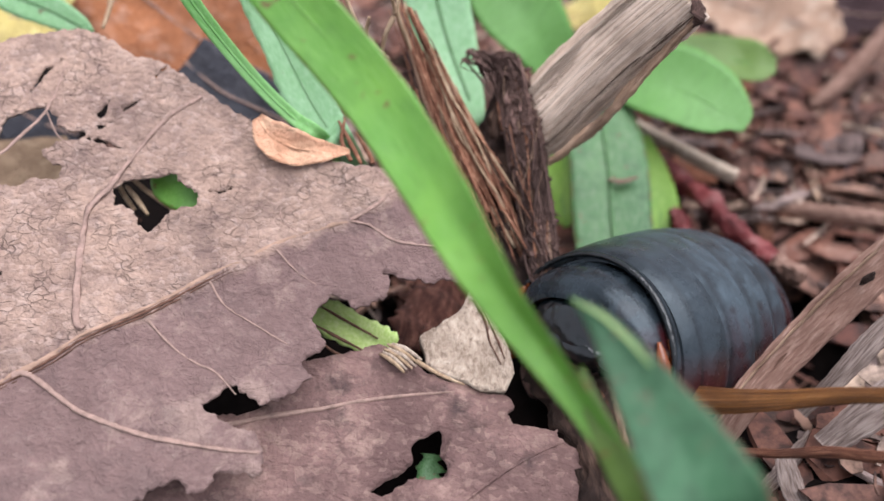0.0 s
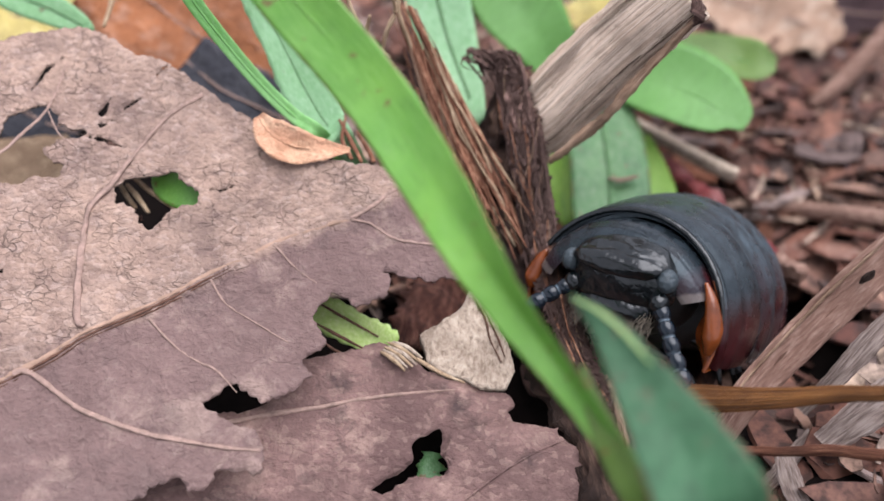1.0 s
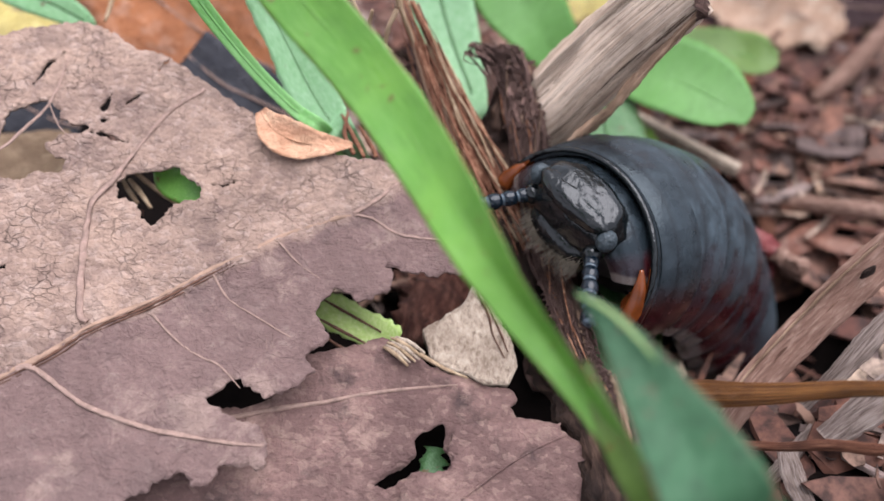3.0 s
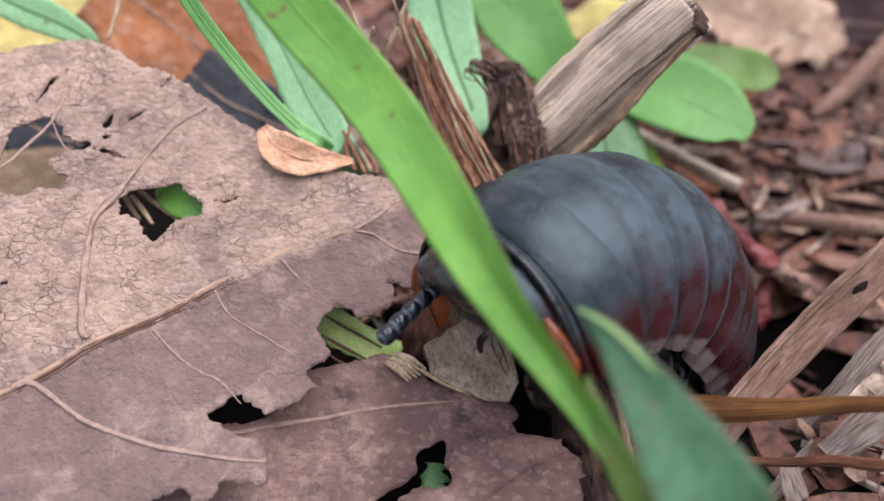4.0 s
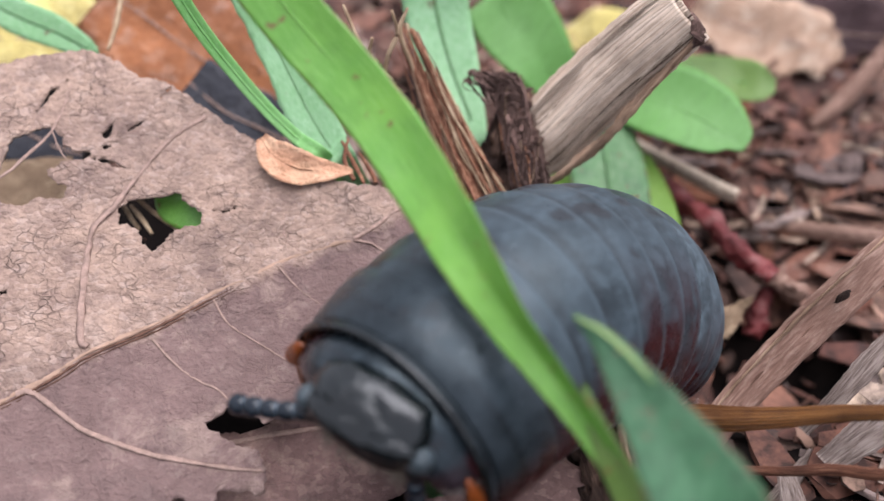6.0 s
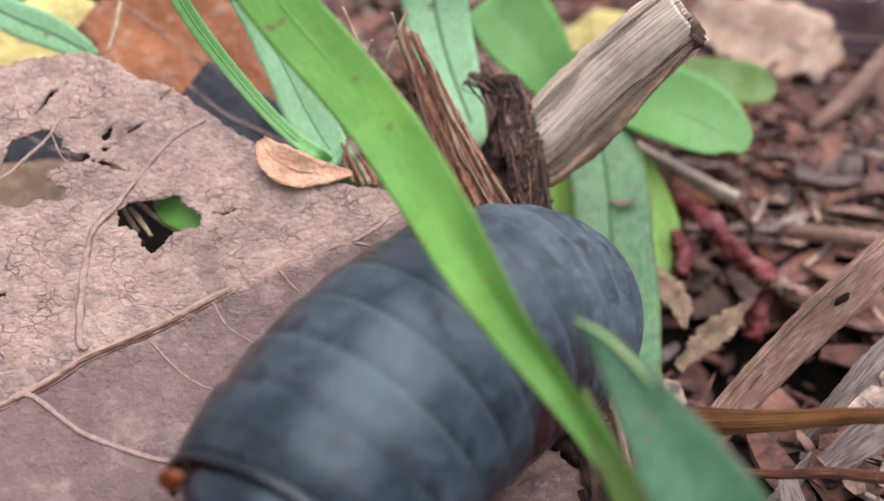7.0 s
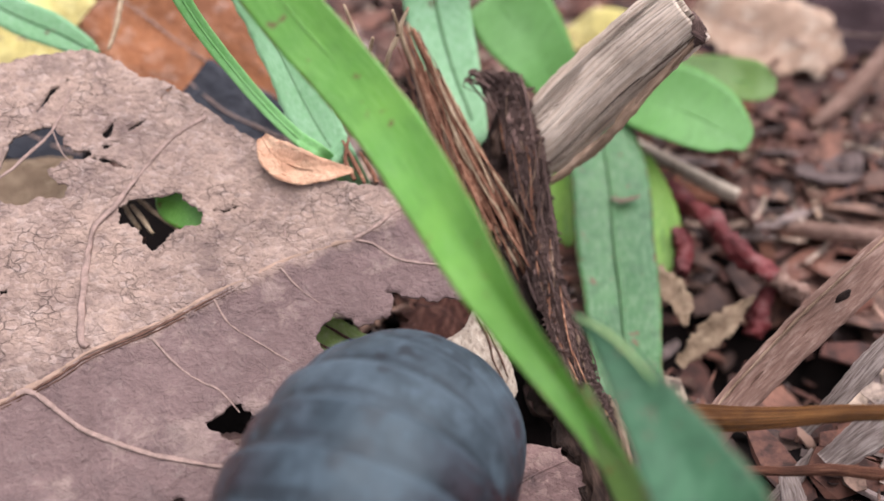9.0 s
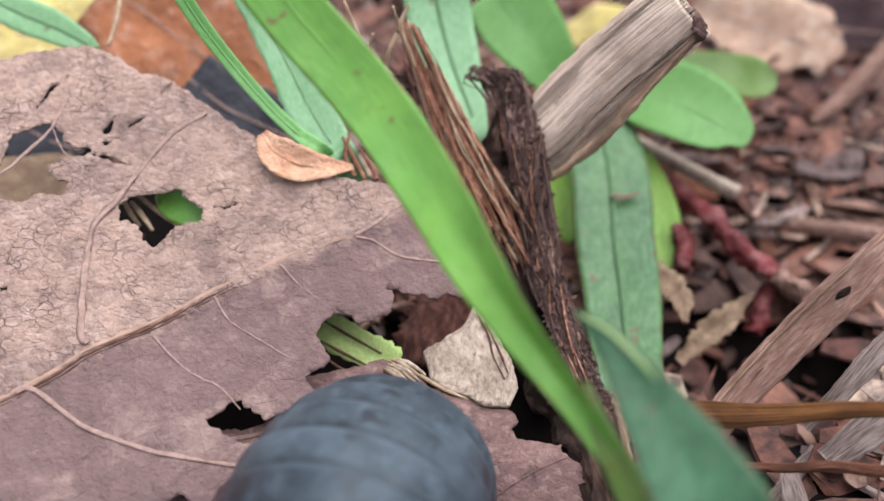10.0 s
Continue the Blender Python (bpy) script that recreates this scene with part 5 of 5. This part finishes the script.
    dry_piece("yellow_leaf", [(-77.0, 51.6, 25.1), (-69.9, 52.3, 24.6), (-62.5, 53.4, 25.1), (-54.4, 52.4, 22.4)], [10, 13, 13, 8], yellow_mat, "yellow dead leaf behind the cracked one", "leaf", 0.1, 0.5, 0.5, 18, 0.04)
    dry_piece("slate_leaf", [(-41.2, 42.1, 22.7), (-35.7, 38.8, 19.6), (-30.2, 36.5, 18.0), (-22.0, 33.7, 15.6)], [10, 12, 11, 6], slate_mat, "slate grey decaying leaf", "leaf", 0.1, 0.5, 0.5, 19, 0.04)
    dry_piece("slate_leaf", [(-68.6, 35.7, 18.6), (-63.3, 34.0, 16.5), (-58.0, 32.8, 15.2)], [10, 12, 8], slate_mat, "slate grey decaying leaf under the cracked one", "leaf", 0.1, 0.5, 0.5, 20, 0.04)
    mesh_thing("straw", tube([(-48.7, 41.0, 38.5), (-49.1, 37.0, 36.2), (-49.7, 33.4, 34.7)], [0.35, 0.4, 0.3], 6, 14, 0.3), straw_mat, "thin straw hanging over the dead leaf", "straw")
    small = tagged(new("orange_leaf"), "small curled orange brown leaf lying on the dead leaf", "leaf")
    c = [(-24.9, 14.9, 32.5), (-23.1, 12.9, 31.0), (-20.1, 11.7, 29.9), (-16.3, 11.8, 29.2), (-12.6, 12.6, 28.5)]
    mesh_part("leaf_skin", ribbon(c, [1.6, 4.6, 5.0, 3.0, 0.6], (0.0, -0.707, 0.707), 0.2, 0.3, 40, 10, 0.06, 3, 0.4, None, 0.2), orange_mat, small)
    mesh_part("midrib", tube([tuple(np.array(p) + np.array((0.0, -0.707, 0.707)) * 0.2) for p in c], [0.1, 0.14, 0.14, 0.12, 0.08], 6, 24), orange_mat, small)


def build_chips():
    """Larger single bits of bark and leaf in the litter."""
    rng = np.random.RandomState(21)
    mats = (chip_brown_mat, strip_mat, bark_mat, grey_strip_mat, bark_mat, chip_brown_mat, plum_mat, beige_mat)
    words = (("bark_chip", "reddish brown bark chip in the litter", "bark"), ("leaf_shred", "curled brown leaf shred in the litter", "leaf"))
    n = 0
    while n < 300:
        x, y = rng.uniform(28, 150), rng.uniform(-55, 160)
        if math.hypot(x - 46, y - 8) < 24 or (x < 42 and y < 30) or (x < 95 and y < -4):
            continue
        s = rng.uniform(5, 15) if n % 3 else rng.uniform(14, 26)
        z = ground_height(x, y) + rng.uniform(1.0, 5.0)
        a = rng.uniform(0, math.pi)
        d = np.array((math.cos(a), math.sin(a), rng.uniform(-0.25, 0.25))) * s / 2
        p = np.array((x, y, z))
        bow = np.array((0, 0, rng.uniform(-0.5, 1.2)))
        w = s * (rng.choice([0.12, 0.22, 0.34]) if s < 14 else rng.choice([0.07, 0.14, 0.3]))
        name, label, cat = words[n % 2]
        mesh_thing(name, ribbon([p - d, p - d * 0.3 + bow, p + d * 0.3 + bow, p + d], [w * 0.5, w, w * 0.9, w * 0.3], (rng.uniform(-0.4, 0.4), rng.uniform(-0.6, 0.2), 1), rng.uniform(-0.3, 0.4), 0.5, 14, 5, 0.25, n, 0.5), mats[rng.randint(0, 8)], label, cat, "litter pieces")
        n += 1


build_ground()
build_litter()
build_big_leaf()
build_under_leaves()
build_hole_bits()
build_stump()
build_fibres()
build_branch()
build_blades()
build_herb()
build_dry_pieces()
build_chips()


# ---- the pill millipede ----
SIZE = 1.2
FACE = 1.05
PLATE_LEN = [x * SIZE for x in (7.5, 4.2, 4.1, 4, 3.9, 3.8, 3.6, 3.4, 3.1, 2.8, 2.6, 5.5)]
PLATE_HALF = [x * SIZE for x in (12.3, 12.8, 13, 13, 13, 12.9, 12.7, 12.4, 12, 11.5, 10.9, 10.2)]
PLATE_HIGH = [x * SIZE for x in (11.5, 12.5, 13, 13.2, 13.2, 13, 12.7, 12.3, 11.7, 11, 10.2, 9.3)]
MID = 4
DROOP = [0, 0, 0, 0, 0, 0.6, 0.7, 0.8, 1, 1.2, 1.4, 1.8]


def chain(nose, tail, turn):
    """The plates' poses in the animal's own space, bent by degrees per joint: nose down, tail down, and to the left."""
    m = [None] * 12
    m[MID] = Matrix()
    for i in range(MID + 1, 12):
        m[i] = m[i - 1] @ pose(-PLATE_LEN[i - 1] * MM, 0, 0) @ pose(0, 0, 0, 0, -tail * DROOP[i], -turn)
    for i in range(MID - 1, -1, -1):
        m[i] = m[i + 1] @ pose(0, 0, 0, 0, nose * (2 if i == 0 else 1), turn) @ pose(PLATE_LEN[i] * MM, 0, 0)
    return m


def arch(profile, half, high, reach=104, cols=36, thick=0.45, tip=0.0, lead=None, taper=0.0, seam=None):
    """A bent plate. profile: (x, radius factor) from its front edge to its rear; tip: how far its flanks are drawn back at the ends."""
    rows = len(profile)
    outer, inner, fs, us = [], [], [], []
    for k, (x, f0) in enumerate(profile):
        for j in range(cols + 1):
            f = 1 - (1 - f0) * (1 - taper * abs(j / cols * 2 - 1) ** 2.2)
            w = radians(reach) * (j / cols * 2 - 1)
            s = abs(j / cols * 2 - 1)
            near = tip * max(0, s - 0.72) / 0.28
            mid = profile[-1][0] * 0.62
            xx = x + (mid - x) * near ** 2
            xx += (-2.0 - xx) * taper * s ** 2.5
            if lead:
                xx += lead * (1 - k / (rows - 1)) * max(0, math.cos(w)) * -1
            outer.append((xx, half * f * math.sin(w), high * f * math.cos(w)))
            g = f - thick / half
            inner.append((xx, half * g * math.sin(w), high * g * math.cos(w)))
            if seam is None:
                us.append((j / cols, (x - profile[0][0]) / (profile[-1][0] - profile[0][0])))
            else:
                us.append((j / cols, 0.5 * (x - profile[0][0]) / (seam - profile[0][0]) if x > seam else 0.5 + 0.5 * (x - seam) / (profile[-1][0] - seam)))
    m = cols + 1
    n = len(outer)
    for k in range(rows - 1):
        for j in range(cols):
            a = k * m + j
            fs.append((a, a + m, a + m + 1, a + 1))
            fs.append((n + a, n + a + 1, n + a + m + 1, n + a + m))
        for a, flip in ((k * m, 0), (k * m + cols, 1)):
            q = (a, n + a, n + a + m, a + m)
            fs.append(tuple(reversed(q)) if flip else q)
    for a0, flip in ((0, 0), ((rows - 1) * m, 1)):
        for j in range(cols):
            q = (a0 + j, a0 + j + 1, n + a0 + j + 1, n + a0 + j)
            fs.append(tuple(reversed(q)) if flip else q)
    return outer + inner, fs, us + us


def blob(centre, radii, pitch=0.0, rows=16, cols=24, power=1.0, bumps=0.0, seed=0):
    """A rounded body; power below 1 makes it squarer."""
    def sq(v):
        return math.copysign(abs(v) ** power, v)
    vs, fs, us = [], [], []
    c, s = math.cos(radians(pitch)), math.sin(radians(pitch))
    for k in range(rows + 1):
        a = math.pi * k / rows
        for j in range(cols):
            b = 2 * math.pi * j / cols
            d = Vector((sq(math.sin(a)) * sq(math.cos(b)), sq(math.sin(a)) * sq(math.sin(b)), sq(math.cos(a))))
            q = 1 + bumps * noise.noise(d * 3 + Vector((seed, 0, 0)))
            x, y, z = d.x * radii[0] * q, d.y * radii[1] * q, d.z * radii[2] * q
            vs.append((centre[0] + x * c + z * s, centre[1] + y, centre[2] - x * s + z * c))
            us.append((j / cols, k / rows))
    for k in range(rows):
        for j in range(cols):
            j2 = (j + 1) % cols
            fs.append((k * cols + j, (k + 1) * cols + j, (k + 1) * cols + j2, k * cols + j2))
    return vs, fs, us


def build_animal():
    beast = tagged(new("pill_millipede"), "slate grey giant pill millipede with dark red flanks, crawling", "millipede")
    plates = []
    for i in range(12):
        ln, a, h = PLATE_LEN[i], PLATE_HALF[i], PLATE_HIGH[i]
        if i == 0:
            prof = [(0.0, 0.955), (-0.45, 0.985), (-0.95, 0.98), (-1.25, 0.935), (-1.6, 0.935), (-1.9, 0.97), (-2.3, 0.975), (-3.0, 0.995), (-5.4, 1.02), (-7.4, 1.032), (-ln - 0.6, 1.045), (-ln - 1.0, 1.035)]
            data = arch(prof, a, h, 112, 44, 0.6, 0.5, 2.5)
            p = mesh_part("thoracic_shield", data, shield_mat, beast, "broad dark collar plate with a rolled rim", crease=38)
        elif i < 11:
            prof = [(3.2, 0.928), (1.5, 0.946), (0.2, 0.968), (-0.95, 0.976), (-0.4 * ln, 0.991), (-0.7 * ln, 1.0), (-ln - 0.1, 1.006), (-ln - 0.5, 1.0095), (-ln - 0.8, 1.008), (-ln - 0.95, 0.998)]
            if i == 1:
                prof = [(7.5, 0.80), (5.0, 0.865), (2.6, 0.915), (1.2, 0.940)] + prof[2:]
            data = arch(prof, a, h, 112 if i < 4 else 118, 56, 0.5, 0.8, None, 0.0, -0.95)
            p = mesh_part("tergite", data, front_plate_mat if i < 4 else plate_mat if i < 7 else lit_rear_plate_mat, beast, crease=38)
        else:
            prof = [(3.0, 0.90), (1.2, 0.95)] + [(-1.5 * ln * math.sin(s * math.pi / 2), max(0.05, math.cos(s * math.pi / 2) ** 0.8)) for s in [0.02 + 0.97 * k / 10 for k in range(11)]]
            data = arch(prof, a, h, 103, 40, 0.35, 0.0)
            p = mesh_part("anal_shield", data, lit_rear_plate_mat, beast, "rounded tail plate")
        plates.append(p)
        fill = ((-ln * 0.75, 0, 3.0), (ln * 0.5, a * 0.55, h * 0.5)) if i == 0 else ((-ln / 2, 0, 1.0), (ln * 0.7, a * (0.66 if i < 4 else 0.8), h * 0.5))
        mesh_part("belly_ring", blob(*fill, 0, 14, 24), belly_mat, p)
    shield = plates[0]
    rim = []
    for j in range(29):
        w = radians(107) * (j / 28 * 2 - 1)
        rim.append((0.1 - 2.5 * max(0, math.cos(w)) * 1.0, PLATE_HALF[0] * 0.955 * math.sin(w), PLATE_HIGH[0] * 0.955 * math.cos(w)))
    mesh_part("rim", tube(rim[3:-3], [0.2] + [0.42] * 8 + [0.2], 8, 80), black_mat, shield, "polished black rim")
    for sgn in (-1, 1):
        vs, fs = [], []
        for k in range(6):
            for j in range(15):
                w = radians(sgn * (60 + 52 * j / 14))
                q = k / 5
                f = 0.952 - 0.24 * q * math.sin(math.pi * (j / 14) ** 1.5) ** 0.7
                x = -0.15 + 0.9 * max(0, j - 5) / 9 - 2.0 * q ** 1.5
                vs.append((x - 1.2 * max(0, math.cos(w)), PLATE_HALF[0] * f * math.sin(w), PLATE_HIGH[0] * f * math.cos(w)))
        n = len(vs)
        vs += [(x - 0.1, y * 0.965, z * 0.965) for x, y, z in vs]
        for k in range(5):
            for j in range(14):
                q = (k * 15 + j, k * 15 + j + 1, k * 15 + j + 16, k * 15 + j + 15)
                fs.append(q if sgn < 0 else q[::-1])
                fs.append(tuple(n + e for e in (q[::-1] if sgn < 0 else q)))
        for j in range(14):
            fs.append((j, j + 1, n + j + 1, n + j))
        mesh_part("inner_flank", (vs, fs, None), amber_chitin, shield, "amber brown inner flank")
    for sgn in (-1, 1):
        edge = []
        for j in range(9):
            w = radians(sgn * (60 + (42 if sgn > 0 else 27) * j / 8))
            edge.append((0.35 + 0.05 * j, PLATE_HALF[0] * 0.90 * math.sin(w), PLATE_HIGH[0] * 0.90 * math.cos(w)))
        mesh_part("lobe_border", tube(edge, [0.25, 0.85, 1.1, 1.2, 0.5], 12, 30, 0.12, 2, 0.8), amber_chitin, shield, "amber brown lobe border")
    hood = [(3.6, 0.66), (3.5, 0.69), (3.0, 0.765), (2.3, 0.825), (1.8, 0.85), (1.6, 0.852), (1.3, 0.865), (0.4, 0.89), (-1.0, 0.905), (-3.6, 0.91)]
    mesh_part("collum", arch(hood, PLATE_HALF[0] * 0.96, PLATE_HIGH[0] * 0.965, 70, 48, 0.5, 0.0, None, 0.25), collum_mat, shield, "crescent shaped neck plate", crease=40)
    head = mesh_part("head", blob((0, 0, 0), (4.0 * FACE, 6.8 * FACE, 4.6 * FACE), 0, 48, 72, 0.82, 0.05, 3), black_mat, beast, "glossy black head")
    mesh_part("brow", blob((1.9, 0, 2.5), (2.3 * FACE, 6.0 * FACE, 1.7 * FACE), -12, 20, 40, 0.95, 0.09, 5), black_mat, head)
    mesh_part("mouth_plate", blob((1.8, 0, -3.0), (2.8 * FACE, 5.3 * FACE, 2.2 * FACE), 25, 20, 40, 0.85, 0.07, 6), black_mat, head)
    for sgn in (-1, 1):
        mesh_part("eye", blob((2.0, sgn * 6.25 * FACE, 1.5), (1.45, 1.25, 1.5), 0, 16, 24, 1, 0.06, 4), eye_mat, head, "domed grey compound eye")
        mesh_part("antenna_socket", blob((2.8, sgn * 5.6 * FACE, -1.2), (1.4, 1.3, 1.4), 0, 10, 14), black_mat, head)
    rng = np.random.RandomState(2)
    hairs = []
    for k in range(380):
        y = rng.uniform(-5.4, 5.4)
        z = -3.2 - 2.2 * math.sqrt(max(0, 1 - (y / 7) ** 2)) + rng.uniform(-0.4, 2.2)
        a = np.array((2.6 + rng.uniform(0, 1.6), y, z))
        d = np.array((rng.uniform(0.6, 2.4), rng.uniform(-0.7, 0.7), rng.uniform(-1.6, -0.1)))
        hairs.append(tube([a, a + d * 0.5, a + d], [0.04, 0.03, 0.012], 4, 3))
    mesh_part("bristles", join(hairs), hair_mat, head, "fringe of pale bristles")
    feelers = []
    for sgn in (1, -1):
        pts, rad = [], []
        for k in range(57):
            x = 10.3 * k / 56
            bead = abs(math.sin(math.pi * x / 2.05))
            rad.append((0.92 + 0.02 * x) * (0.62 + 0.46 * bead ** 0.5) * (1.0 if k < 54 else (0.95, 0.8, 0.45)[k - 54]))
            pts.append((x, 0.011 * sgn * x * x, -0.016 * x * x))
        f = mesh_part("antenna", tube(pts, rad, 14, 112), antenna_mat, head, "beaded blue black antenna")
        feelers.append(f)
    legs = []
    for i in range(0, 11):
        for sgn in (1, -1):
            k = PLATE_HALF[i] / 13
            c = [(0, 0, 0), (0.6, sgn * 3.2 * k, -0.4), (1.1, sgn * 5.6 * k, -2.2), (0.9, sgn * 6.6 * k, -4.8), (0.2, sgn * 7.0 * k, -6.4)]
            leg = mesh_part("leg", tube(c, [0.7, 0.65, 0.5, 0.36, 0.12], 8, 16, 0.2, i), black_mat, plates[i])
            legs.append((leg, i, sgn))
    return beast, plates, head, feelers, legs


animal, animal_plates, animal_head, animal_feelers, animal_legs = build_animal()


# ---- what moves ----
def motions():
    """The millipede climbs out of the hollow, crosses the dead leaf and leaves towards the viewer."""
    walk(animal, [
        (0.0, pose(0.0345, 0.0019, 0.0022, 9.9, -42.8, 232.1)),
        (0.5, pose(0.0344, 0.0018, 0.0030, 15.9, -42.5, 228.8)),
        (1.0, pose(0.0352, 0.0075, 0.0034, 6.5, -49.1, 244.0)),
        (1.5, pose(0.0328, 0.0064, 0.0077, -22.5, -51.0, 228.7)),
        (2.0, pose(0.0319, 0.0085, 0.0080, -33.9, -57.0, 228.1)),
        (2.5, pose(0.0331, 0.0170, 0.0027, -21.6, -58.5, 222.7)),
        (4.0, pose(0.0227, -0.0014, 0.0198, 24.3, -53.0, 209.6)),
        (4.5, pose(0.0196, -0.0036, 0.0226, 6.0, -41.4, 223.1)),
        (5.0, pose(0.0168, -0.0087, 0.0251, -3.2, -33.0, 216.6)),
        (5.5, pose(0.0136, -0.0108, 0.0268, 0.7, -27.0, 217.8)),
        (7.0, pose(-0.0037, -0.0231, 0.0269, -20.7, -5.7, 230.9)),
        (7.5, pose(-0.0107, -0.0285, 0.0205, -8.6, 15.3, 229.8)),
        (8.0, pose(-0.0107, -0.0366, 0.0222, -1.5, 14.2, 248.0)),
        (8.5, pose(-0.0110, -0.0413, 0.0226, -1.2, 14.2, 252.3)),
        (9.0, pose(-0.0118, -0.0476, 0.0202, -1.0, 14.2, 255.9)),
        (9.5, pose(-0.0120, -0.0496, 0.0179, -1.1, 12.9, 256.7)),
        (10.0, pose(-0.0139, -0.0536, 0.0172, -3.0, 8.0, 258.7)),
    ])
    bends = [(0.0, 3.5, 0.9, -4.9), (0.5, 4.5, -1.9, -2.5), (1.0, 3.2, -1.5, -4.6), (1.5, 2.7, -2.6, 3.8), (2.0, 3.2, -3.8, 4.5), (2.5, 5.9, -4.9, 3.6), (4.0, 12.1, 8.8, -2.6), (4.5, 9.2, 8.6, 3.0), (5.0, 10.9, 12.6, -0.5), (5.5, 7.6, 8.9, 1.2), (7.0, 2.5, 4.6, 3.4), (7.5, 4.7, 7.9, 2.4), (8.0, 5.2, 8.9, 3.2), (8.5, 5.1, 9.8, 2.5), (9.0, 5.0, 10.7, 2.2), (9.5, 5.0, 6.6, 1.4), (10.0, 5.0, 6.5, 1.6)]
    times = [0.25 * k for k in range(41)]
    tb = [b[0] for b in bends]
    shapes = [chain(*(float(np.interp(t, tb, [b[k] for b in bends])) for k in (1, 2, 3))) for t in times]
    for i, p in enumerate(animal_plates):
        walk(p, [(t, s[i]) for t, s in zip(times, shapes)])
    nod = [(0.0, 60), (0.6, 45), (1.0, 18), (1.5, 8), (2.7, 8), (3.8, 25), (4.5, 15), (5.7, 18), (10.0, 20)]
    neck = [(0.0, 0.7, 0, 3.6, 0, 0), (0.5, 1.2, 0.4, 4.2, 0, 0), (1.0, 2.4, 1.6, 5.6, -2, 2), (1.5, 3.0, -1.4, 8.0, 1.5, -2), (2.0, 3.0, -2.4, 7.2, 7, -1), (2.5, 3.8, 1.2, 8.4, -5, 1), (4.0, -0.6, 0, 7.4, -3, -3), (4.5, 3.0, -1.6, 7.2, 1, -9), (5.0, 1.6, -0.2, 5.8, 0, 13), (5.5, 1.4, 0.7, 8.4, -2.5, 13), (7.0, 1.6, 0, 7.0, -3, 6), (10.0, 1.6, 0, 7.0, -3, 4)]
    rows = []
    for t, s in zip(times, shapes):
        dx, dy, dz, lean, swing = (float(np.interp(t, [n[0] for n in neck], [n[k] for n in neck])) for k in range(1, 6))
        a = float(np.interp(t, [n[0] for n in nod], [n[1] for n in nod]))
        rows.append((t, s[0] @ pose(dx * MM, dy * MM, dz * MM, lean, a, swing)))
    walk(animal_head, rows)
    left = [(0.0, (0.1, 0.4, -0.9)), (1.0, (0.5, 0.5, -0.7)), (1.5, (0.56, 0.81, -0.19)), (1.8, (0.93, 0.35, -0.11)), (2.0, (0.93, 0.36, -0.02)), (2.5, (0.64, 0.52, 0.56)), (3.5, (0.5, 0.5, -0.4)), (4.0, (0.3, 0.8, -0.35)), (4.5, (0.10, 0.49, -0.87)), (5.0, (0.53, 0.42, -0.74)), (5.5, (0.43, -0.01, -0.90)), (7.0, (0.8, 0.3, -0.5)), (10.0, (0.8, 0.3, -0.5))]
    right = [(0.0, (0.1, -0.4, -0.9)), (1.0, (0.7, -0.6, -0.3)), (1.5, (0.76, -0.59, -0.27)), (1.8, (0.98, -0.22, -0.05)), (2.0, (0.79, -0.40, 0.46)), (2.5, (0.95, -0.21, -0.25)), (3.3, (0.9, -0.3, 0.1)), (4.0, (0.86, 0.17, 0.48)), (4.5, (0.53, -0.21, -0.82)), (5.0, (0.70, -0.70, -0.13)), (5.5, (0.31, -0.94, -0.16)), (7.0, (0.7, -0.6, -0.1)), (10.0, (0.7, -0.6, -0.1))]
    for f, sgn, aims in ((animal_feelers[0], 1, left), (animal_feelers[1], -1, right)):
        walk(f, [(t, Matrix.Translation(Vector((2.9, sgn * 5.8 * FACE, -1.4)) * MM) @ Vector(d).to_track_quat("X", "Z").to_matrix().to_4x4()) for t, d in aims])
    for leg, i, sgn in animal_legs:
        base = Vector((-1.5 if i else -5.0, sgn * 3.0, -3.6 if i else -5.4)) * MM
        walk(leg, [(t, Matrix.Translation(base) @ pose(0, 0, 0, sgn * 4 * math.cos(t * 9 - i * 0.8), 0, sgn * 16 * math.sin(t * 9 - i * 0.8))) for t in [0.125 * k for k in range(81)]])
    strip = bpy.data.objects["dry_leaf_strip"]
    home = strip.location.copy()
    push = [(0.0, 0.0, 0.0), (2.5, 0.0, 0.0), (4.0, -1.3, 0.0), (4.5, -1.6, 0.0), (5.0, -2.6, 0.0), (5.5, -3.0, 0.0), (7.0, -3.3, 0.0), (10.0, -3.3, 0.0)]
    walk(strip, [(t, Matrix.Translation(home + Vector((x, 0, z)) * MM)) for t, x, z in push])


motions()
